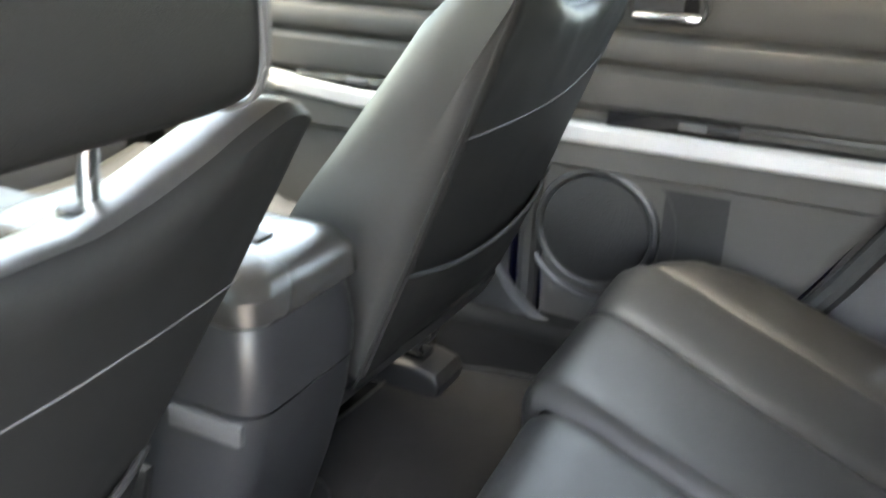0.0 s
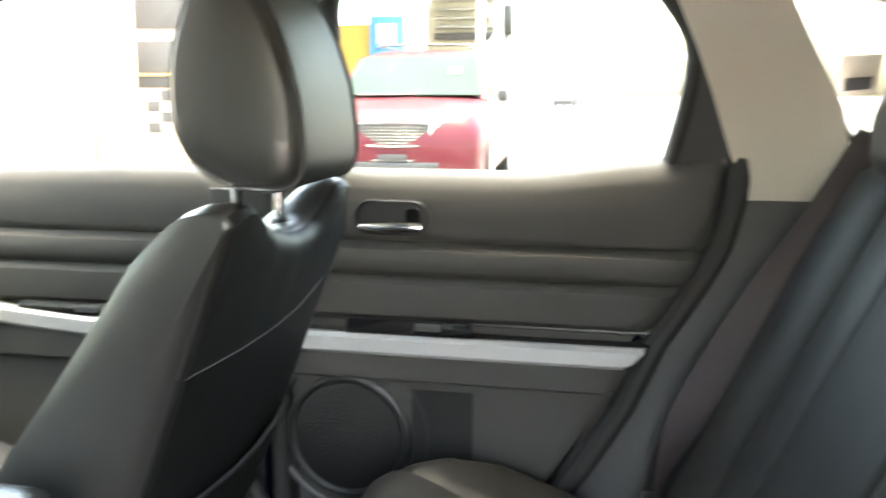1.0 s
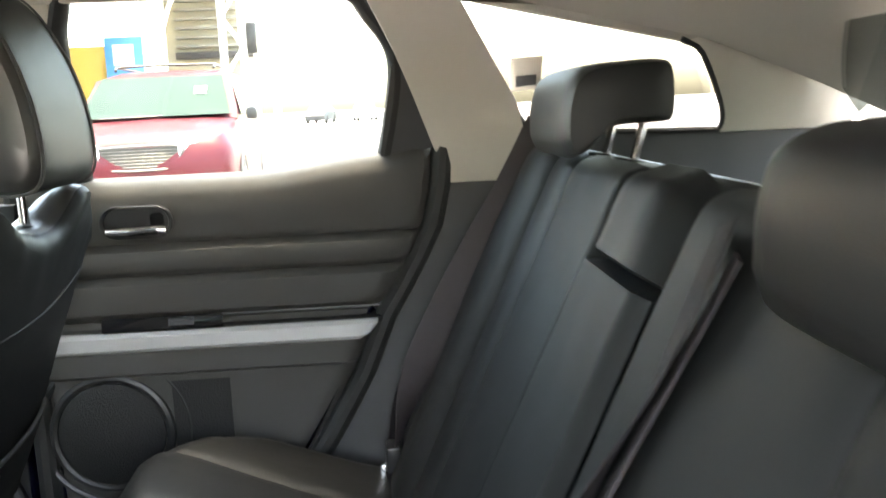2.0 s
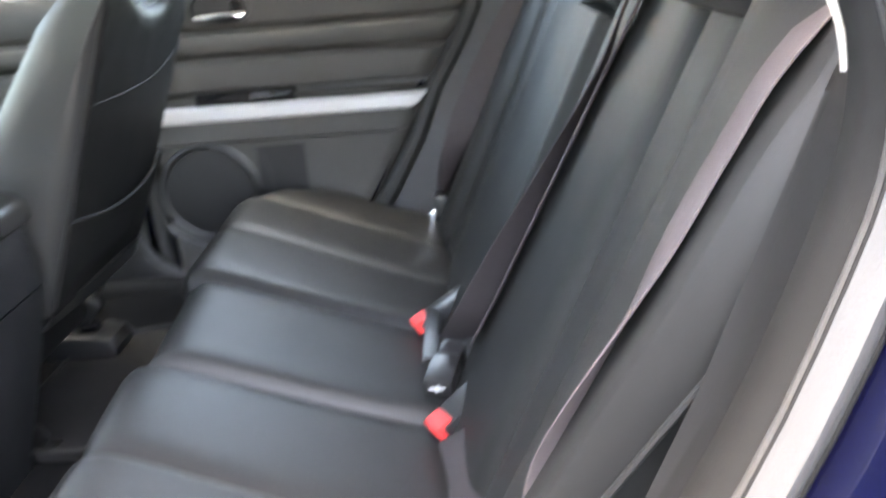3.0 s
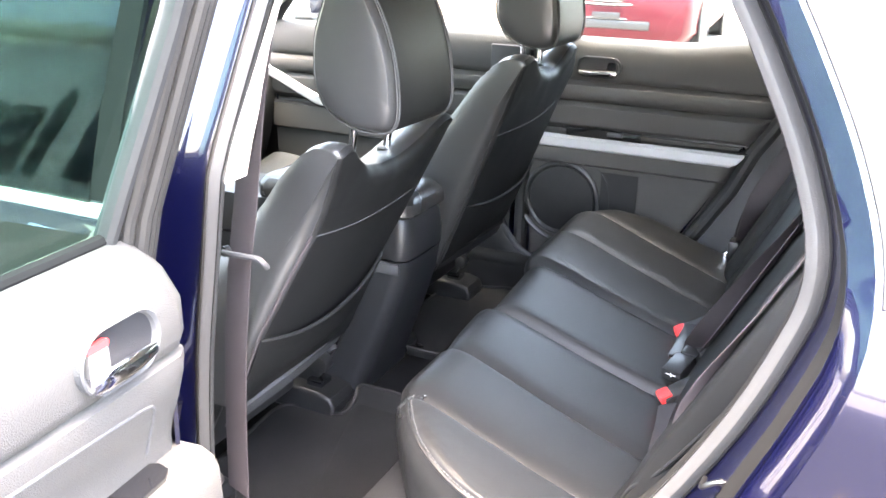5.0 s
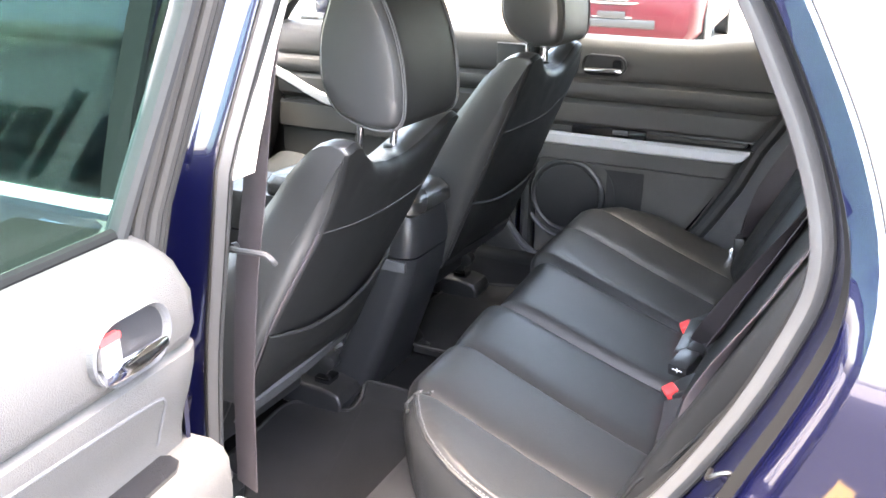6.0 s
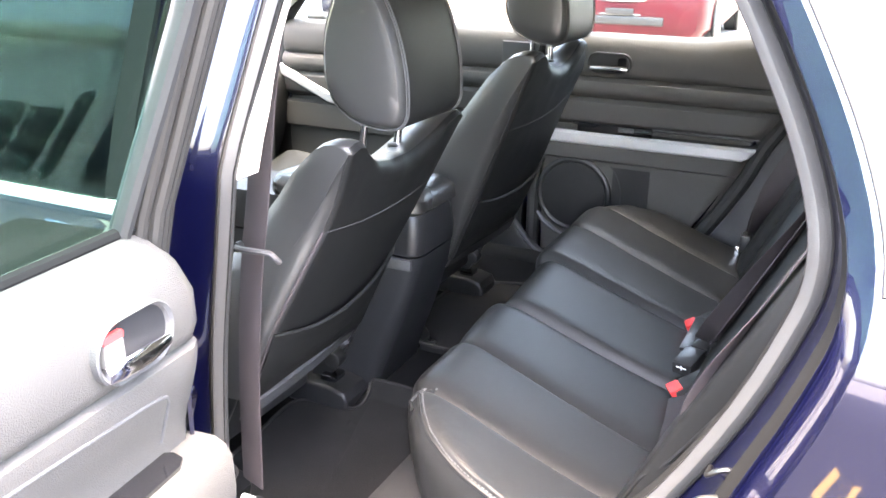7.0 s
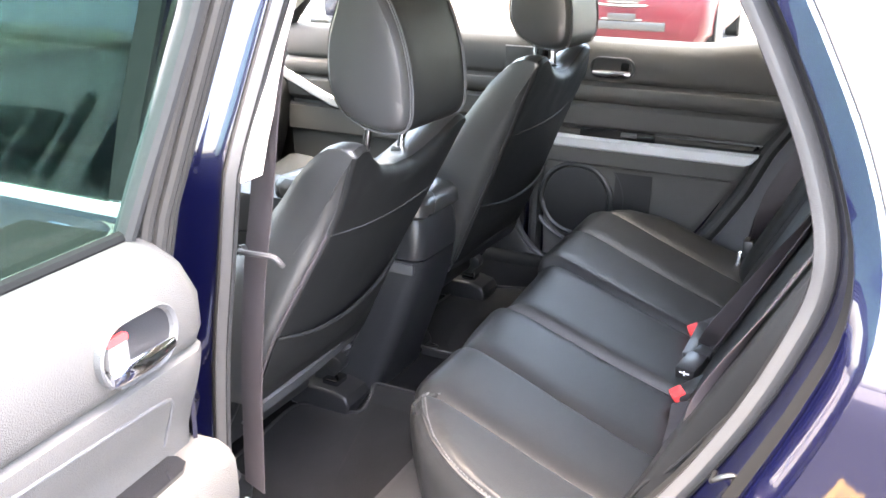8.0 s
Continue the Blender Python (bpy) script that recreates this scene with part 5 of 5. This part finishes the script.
part("webbing", strap([(0.60, -0.19, 1.10), (0.573, -0.20, 1.051), (0.551, -0.18, 0.986), (0.520, -0.16, 0.919), (0.483, -0.15, 0.848), (0.449, -0.13, 0.781), (0.416, -0.11, 0.715), (0.396, -0.06, 0.662)], [(0.2, 1, -0.1), (0.2, 1, -0.1), (0.32, 0.9, -0.15), (0.5, 0.8, -0.2), (0.7, 0.6, -0.3), (0.85, 0.4, -0.4), (0.9, 0.2, -0.4), (0.9, 0.1, -0.4)], 0.046), BELT_DARK, mid_belt)
part("folded_webbing", strap(upper_fold, (0.25, 0.95, -0.1), 0.030, per=4), BELT, mid_belt, "paler folded run of the webbing")
part("belt_tongue", box(0.352, 0.372, -0.075, 0.075, 0.642, 0.650, 0.003), CONSOLE, mid_belt, "flat dark tongue plate")


def buckle(y, label, turn, x=0.352):
    b = thing("belt_buckle", label, "belt buckle", (0.36, y, 0.62), group="belt buckles")
    rot = Matrix.Translation((x, y, 0.634)) @ Matrix.Rotation(radians(turn), 4, "Z") @ Matrix.Rotation(radians(-28), 4, "Y")
    for name, dims, mat, lab in (("buckle_body", (-0.028, 0.05, -0.019, 0.019, -0.016, 0.010, 0.006), PLASTIC_BLACK, ""), ("release_button", (-0.034, -0.012, -0.015, 0.015, -0.006, 0.0125, 0.003), RED, "red release button")):
        bm = box(*dims[:6], dims[6], 2)
        bmesh.ops.transform(bm, matrix=rot, verts=bm.verts)
        part(name, bm, mat, b, lab)
    part("stalk", strap([rot @ Vector((0.045, 0, -0.004)), (0.40, y, 0.60), (0.425, y, 0.56)], (0, 1, 0), 0.034, 0.004), BELT_DARK, b)
    return b


buckle(0.088, "black seat belt buckle with a red button", 18, 0.366)
buckle(-0.178, "black seat belt buckle with a red button", 30, 0.392)
b3 = thing("belt_buckle", "black middle buckle with pale markings", "belt buckle", (0.37, -0.14, 0.63), group="belt buckles")
rot = Matrix.Translation((0.376, -0.115, 0.645)) @ Matrix.Rotation(radians(75), 4, "Z") @ Matrix.Rotation(radians(-12), 4, "Y")
for name, dims, mat, lab in (("buckle_body", (-0.024, 0.030, -0.017, 0.017, -0.012, 0.010, 0.002), PLASTIC_BLACK, ""), ("tongue_block", (0.034, 0.060, -0.017, 0.014, -0.008, 0.008, 0.004), PLASTIC_BLACK, ""), ("tongue_blade", (0.028, 0.040, -0.013, 0.013, -0.003, 0.003, 0.001), STEEL, ""),
                             ("buckle_mark", (-0.0255, -0.0235, -0.009, 0.009, 0.001, 0.0026, 0.0005), WHITE, "pale mark"), ("buckle_mark", (-0.0257, -0.0233, -0.0008, 0.0008, -0.003, 0.006, 0.0004), WHITE, "pale mark")):
    bm = box(*dims[:6], dims[6], 2)
    bmesh.ops.transform(bm, matrix=rot, verts=bm.verts)
    part(name, bm, mat, b3, lab)
part("stalk", strap([(0.372, -0.16, 0.635), (0.40, -0.175, 0.60), (0.425, -0.18, 0.56)], (0, 1, 0), 0.034, 0.004), BELT_DARK, b3)
# ---- floor mats ----
def floor_mat(sign, label):
    m = thing("floor_mat", label, "floor mat", (-0.12, sign * 0.38, 0.40), group="floor mats")
    outline = [(0.030, 0.12), (0.030, 0.585), (-0.10, 0.60), (-0.30, 0.58), (-0.352, 0.52), (-0.362, 0.36), (-0.376, 0.25), (-0.374, 0.20), (-0.350, 0.183), (-0.290, 0.180), (-0.243, 0.172), (-0.236, 0.14), (-0.246, 0.105), (-0.215, 0.098), (-0.10, 0.10)]
    ps = smooth_path([(x, sign * y, 0) for x, y in outline + outline[:1]], 5)[:-1]
    c = sum(ps, Vector()) / len(ps)
    rings = []
    for k, dz in ((1.0, 0.002), (1.0, 0.016), (0.985, 0.019), (0.95, 0.017), (0.7, 0.017), (0.35, 0.017)):
        rings.append([Vector((c.x + (p.x - c.x) * k, c.y + (p.y - c.y) * k, floor_z(c.x + (p.x - c.x) * k, c.y + (p.y - c.y) * k) + dz)) for p in ps])
    part("mat_top", loft(rings), MAT, m)
    part("mat_binding", tube([r + Vector((0, 0, 0.003)) for r in rings[1] + rings[1][:1]], 0.004, 6), PLASTIC_BLACK, m, "bound edge")
    return m


floor_mat(-1, "charcoal carpet mat in the open footwell")
floor_mat(1, "charcoal carpet mat by the far door")

# ---- the yard ----
xs = [-400, -120, -60, -30, -15, -8, -4, 0, 4, 8, 15, 30, 60, 120, 400]
part("ground", sheet([[(x, y, 0.0) for y in xs] for x in xs], 0.0), ASPHALT, None, "sunlit pale concrete yard", smooth=0)["kind"] = "structure"

# unseen dark patch, added so the blue flank mirrors dark ground
dark_ground = part("reflected_dark_ground", box(-0.7, 9.0, -6.0, 2.6, 0.0, 0.006), DARK_GROUND, None, "added dark ground patch that darkens reflections and bounce", smooth=0)
dark_ground["kind"] = "structure"
line = part("parking_line", box(0.295, 0.325, -2.72, -2.52, 0.0, 0.0075), YELLOW, None, "yellow painted line on the ground", smooth=0)
line["kind"] = "structure"
van = thing("red_minivan", "dark red minivan with chrome grille parked in the yard", "van", (0, 0, 0))
VM = Matrix.Translation((-2.18, 8.78, 0)) @ Matrix.Rotation(radians(3.6), 4, "Z")


def vp(x, y, z):
    """Van coordinates: x across, y back from its nose, z up."""
    return VM @ Vector((x, y, z))


stations = [(0.0, 0.70, 0.30, 0.66, 0.62), (0.05, 0.86, 0.22, 0.88, 0.82), (0.12, 0.91, 0.21, 0.95, 0.86), (0.30, 0.95, 0.20, 1.01, 0.89), (0.75, 0.98, 0.20, 1.09, 0.90), (1.15, 0.99, 0.20, 1.15, 0.92), (1.9, 1.0, 0.20, 1.15, 0.95), (3.2, 1.0, 0.20, 1.15, 0.95), (4.6, 0.98, 0.22, 1.13, 0.93), (5.05, 0.93, 0.30, 1.07, 0.90), (5.12, 0.87, 0.35, 1.0, 0.84)]
rings = []
for y, half, lo, hi, sh in stations:
    rings.append([vp(px, y, z) for px, z in ((-half * 0.9, lo), (-half, lo + 0.12), (-half, hi - 0.18), (-half * sh, hi - 0.03), (-half * 0.6, hi), (0, hi + 0.02), (half * 0.6, hi), (half * sh, hi - 0.03), (half, hi - 0.18), (half, lo + 0.12), (half * 0.9, lo))])
part("body", loft(rings), VANPAINT, van)
cab = [(1.16, 0.80, 1.13, 1.135), (1.50, 0.80, 1.13, 1.36), (1.98, 0.78, 1.13, 1.69), (2.5, 0.76, 1.13, 1.75), (4.0, 0.76, 1.13, 1.75), (4.7, 0.74, 1.13, 1.69), (5.0, 0.72, 1.13, 1.25)]
rings = []
for y, half, lo, hi in cab:
    b = 0.93
    rings.append([vp(px, y, z) for px, z in ((-b, lo - 0.02), (-b + (b - half) * 0.9 * (hi - lo) / 0.66, max(lo, hi - 0.05)), (-half * 0.8, hi), (0, hi + 0.015), (half * 0.8, hi), (b - (b - half) * 0.9 * (hi - lo) / 0.66, max(lo, hi - 0.05)), (b, lo - 0.02))])
part("cabin", loft(rings), VANPAINT, van)
rows = []
for k in range(7):
    t = k / 6
    y = 1.17 + 0.74 * t
    z = 1.165 + 0.50 * t - 0.02 * t * t
    half = 0.86 - 0.14 * t
    rows.append([vp(half * s, y - 0.03 - 0.08 * (1 - s * s) * (1 - t), z + 0.012) for s in np.linspace(-1, 1, 9)])
screen = part("wind_screen", sheet(rows, 0.006), VANGLASS, van, "green grey windscreen")
part("wiper", tube([vp(-0.6, 1.04, 1.175), vp(0.1, 1.02, 1.185)], 0.012, 6), PLASTIC_BLACK, screen)
part("screen_paper", sheet([[vp(x, 1.08 + 0.37 * z, 1.14 + 0.28 * z) for x in (0.42, 0.56)] for z in (1.05, 1.35)], 0.003), WHITE, screen, "white paper in the windscreen")
for s in (-1, 1):
    rows = [[vp(s * (0.945 - 0.13 * t), y, 1.17 + 0.45 * t) for y in np.linspace(1.55 + 0.40 * t, 4.6 - 0.15 * t, 6)] for t in (0, 0.5, 1)]
    part("side_glass", sheet(rows, 0.005), VANGLASS, van)
    rows = [[vp(s * x, y, z) for x, y in ((0.40, 0.035), (0.58, 0.09), (0.76, 0.20), (0.86, 0.36), (0.90, 0.50))] for z in (0.775, 0.845, 0.915)]
    part("headlight", sheet(rows, 0.02), LENS, van, "clear headlight")
    part("fog_light", disc(vp(s * 0.66, 0.10, 0.46), (0.2 * s, -1, 0), 0.055, 0.02, 20, rim=0.006), LENS, van)
    part("wing_mirror", pad(vp(s * 1.09, 1.45, 1.17), 0.20, [(-0.06, -0.06), (-0.06, 0.06), (0.05, 0.07), (0.06, -0.06)], 0, 0.02), PLASTIC_BLACK, van)
    part("roof_rail", tube([vp(s * 0.60, 2.1, 1.76), vp(s * 0.61, 2.2, 1.805), vp(s * 0.61, 4.4, 1.805), vp(s * 0.60, 4.5, 1.76)], 0.018, 8), PLASTIC_BLACK, van)
    for y in (0.95, 4.03):
        w = part("wheel", disc(vp(s * 0.80, y, 0.335), (s, 0.07 * s, 0), 0.335, 0.20, 36, rim=0.03), TYRE, van)
        part("wheel_rim", disc(vp(s * 0.992, y, 0.335), (s, 0.07 * s, 0), 0.225, 0.014, 30, rim=0.01), GREYPAINT, w, "alloy rim")
        part("wheel_arch", ring(vp(s * 0.985, y, 0.345), (s, 0.07 * s, 0), 0.375, 0.02, 0.02, 30), PLASTIC_BLACK, van)
part("roof_bar", tube([vp(-0.6, 2.4, 1.82), vp(0.0, 2.4, 1.83), vp(0.6, 2.4, 1.82)], 0.016, 6), PLASTIC_BLACK, van)
rows = [[vp(0.42 * s * k, 0.008 + 0.05 * s * s, z) for s in np.linspace(-1, 1, 9)] for z, k in ((0.65, 0.80), (0.71, 0.93), (0.81, 1.0), (0.865, 1.0))]
grille = part("grille", sheet(rows, 0.02), PLASTIC_BLACK, van, "black grille with chrome bars")
edge = [vp(0.42 * s * k, 0.045 * s * s - 0.012, z) for s, z, k in ((-1, 0.87, 1.04), (0, 0.885, 1.0), (1, 0.87, 1.04), (1, 0.79, 1.03), (0.97, 0.70, 0.93), (0.8, 0.64, 0.93), (0, 0.625, 1.0), (-0.8, 0.64, 0.93), (-0.97, 0.70, 0.93), (-1, 0.79, 1.03), (-1, 0.87, 1.04))]
part("grille_surround", tube(smooth_path(edge, 3), 0.015, 8), ZINC, grille, "chrome surround")
for i in range(6):
    z = 0.665 + 0.034 * i
    k = lerp(((0.65, 0.78), (0.71, 0.92), (0.85, 0.98)), z)
    part("grille_bar", tube([vp(0.42 * s * k, 0.005 + 0.05 * s * s - 0.016, z) for s in np.linspace(-1, 1, 7)], 0.0055, 6), ZINC, grille)
bumper = part("bumper_intake", box(-0.50, 0.50, -0.02, 0.05, 0.36, 0.46, 0.015), PLASTIC_BLACK, van)
bumper.data.transform(VM)
part("bumper_strip", tube([vp(0.78 * s, 0.02 + 0.22 * s * s - 0.03, 0.475) for s in np.linspace(-1, 1, 11)], 0.014, 8), ZINC, van, "chrome bumper strip")
pl = part("plate_panel", box(-0.16, 0.16, -0.035, -0.02, 0.47, 0.545, 0.004), PLASTIC_BLACK, van)
pl.data.transform(VM)


def far_car(x, y, turn, mat, label):
    c = thing("parked_car", label, "car", (x, y, 0), group="parked cars")
    m = Matrix.Translation((x, y, 0)) @ Matrix.Rotation(radians(turn), 4, "Z")
    prof = [(-2.2, 0.25), (-2.25, 0.6), (-2.1, 0.85), (-1.2, 0.95), (-0.6, 1.40), (0.7, 1.45), (1.5, 1.0), (2.15, 0.9), (2.25, 0.5), (2.2, 0.25)]
    rings = []
    for s in (-0.86, -0.82, 0, 0.82, 0.86):
        k = 0.94 if abs(s) > 0.85 else 1
        rings.append([m @ Vector((px * k, s * (1 if z < 0.96 else 0.80), z)) for px, z in prof])
    part("body", loft(rings), mat, c)
    for s in (-1, 1):
        rows = [[m @ Vector((px, s * (0.85 - 0.12 * t), 0.98 + 0.36 * t)) for px in np.linspace(-1.05 + 0.5 * t, 1.3 - 0.6 * t, 5)] for t in (0, 0.5, 1)]
        part("side_glass", sheet(rows, 0.01), DARKGLASS, c)
        for px in (-1.35, 1.35):
            part("wheel", disc(m @ Vector((px, s * 0.68, 0.31)), m.to_3x3() @ Vector((0, s, 0)), 0.31, 0.19, 24, rim=0.03), TYRE, c)
    rows = [[m @ Vector((-1.22 + 0.6 * t - 0.03, q * (0.74 - 0.08 * t), 0.97 + 0.42 * t)) for q in (-1, 0, 1)] for t in (0, 0.5, 1)]
    part("wind_screen", sheet(rows, 0.01), DARKGLASS, c)
    return c


far_car(-4.7, 75, 80, DARKPAINT, "dark grey car parked far across the yard")
far_car(-1.1, 78, 98, GREYPAINT, "silver car parked far across the yard")
far_car(6.5, 76, 75, DARKPAINT, "dark car parked far across the yard")

# showroom front behind the van
shop = thing("showroom", "low showroom with beige wall, blue posts and white frames", "building", (-6, 14, 0))
part("wall", box(-10.2, -4.45, 13.4, 13.8, 0, 4.2, 0.02), WALL_BEIGE, shop, "beige rendered wall")
part("wall", box(-16.0, -8.30, 12.2, 12.6, 0, 4.6, 0.02), WALL_WHITE, shop, "white rendered wall")
# this wall's colour is darkened for shade; the canopy is extended over it too
part("wall", box(-4.35, -2.4, 20.0, 20.4, 0, 4.2, 0.02), CLADDING_SHADED, shop, "cream cladding, its colour darkened for shade")
part("canopy", box(-16.0, -2.4, 13.6, 24.0, 4.2, 4.6, 0.05), WALL_WHITE, shop, "flat white canopy")
part("poster", box(-7.85, -6.6, 13.34, 13.40, 1.28, 2.05, 0.01), DARK_TILE, shop, "dark panel on the wall")
part("poster", box(-7.85, -6.6, 13.34, 13.40, 2.25, 3.3, 0.01), DARK_TILE, shop, "dark panel on the wall")
part("band", box(-7.9, -6.55, 13.30, 13.345, 1.475, 1.515, 0.004), YELLOW, shop, "yellow line")
for i in range(5):
    for j in range(4):
        if (i + j) % 2 == 0:
            part("tile", box(-7.72 + 0.26 * i, -7.47 + 0.26 * i, 13.365, 13.40, 0.52 + 0.18 * j, 0.695 + 0.18 * j, 0.006), DARK_TILE, shop)
for x, w in ((-8.95, 0.17), (-4.45, 0.10)):
    part("post", tube([(x, 11.9, 0), (x, 11.9, 4.2)], w, 20), BLUE_POST if w > 0.15 else WALL_WHITE, shop, "round post")
part("notice", box(-4.98, -4.25, 17.5, 17.6, 0.4, 2.75, 0.02), BLUE_POST, shop, "blue notice board")
part("notice_sheet", box(-4.82, -4.42, 17.48, 17.5, 2.2, 2.6, 0.004), WHITE, shop, "white sheet on the board")
part("wall", box(-6.0, -4.98, 17.7, 17.9, 0, 2.6, 0.02), YELLOW, shop, "ochre panel")
part("beam", box(-4.1, -2.4, 19.7, 19.95, 2.4, 2.55, 0.02), DARK_TILE, shop)
for i in range(7):
    part("louvre", box(-4.1, -2.7, 19.85, 19.98, 2.65 + 0.2 * i, 2.72 + 0.2 * i, 0.01), SHUTTER, shop)
for x in (-4.25, -2.75, -2.35, -1.75):
    part("frame_post", box(x - 0.07, x + 0.07, 17.9, 18.04, 0, 4.2, 0.015), WHITEPAINT, shop, "white steel post")
for a, b in (((-4.25, 2.0), (-3.5, 4.1)), ((-2.75, 1.9), (-2.35, 2.5)), ((-2.35, 2.5), (-2.75, 3.1)), ((-2.75, 3.1), (-2.35, 3.7)), ((-2.35, 1.3), (-1.75, 2.0)), ((-1.75, 2.0), (-2.35, 2.7)), ((-2.35, 2.7), (-1.75, 3.4)), ((-1.75, 3.4), (-2.35, 4.1)), ((-3.9, 3.1), (-3.3, 4.2))):
    part("brace", tube([(a[0], 17.97, a[1]), (b[0], 17.97, b[1])], 0.045, 8), WHITEPAINT, shop, "white steel brace")
part("lamp_box", box(-2.25, -2.05, 17.75, 17.9, 2.35, 2.95, 0.02), PLASTIC_BLACK, shop, "dark box on the frame")

# building ahead on the camera's side, mirrored in the glass
depot = thing("depot", "grey building with dark sign bars along its front", "building", (-8, -6, 0))
part("wall", box(-16, -3.6, -6.5, -6.1, 0, 5.1, 0.02), WALL_WHITE, depot, "grey wall")
part("parapet", box(-16.1, -3.5, -6.55, -6.0, 5.1, 5.25, 0.02), WALL_WHITE, depot)
for i, (h, w) in enumerate(((0.75, 0.30), (0.75, 0.14), (0.95, 0.32), (0.75, 0.44), (0.75, 0.42), (1.0, 0.16), (0.75, 0.44), (0.75, 0.40), (0.95, 0.2), (0.75, 0.42))):
    part("sign_bar", box(-9.6 + 0.56 * i, -9.6 + 0.56 * i + w, -6.1, -6.04, 3.45, 3.45 + h, 0.02), DARK_TILE, depot, "dark sign bar")
for x in (-8.3, -7.4):
    part("roof_lamp", box(x, x + 0.14, -6.4, -6.2, 5.25, 5.45, 0.02), PLASTIC, depot)
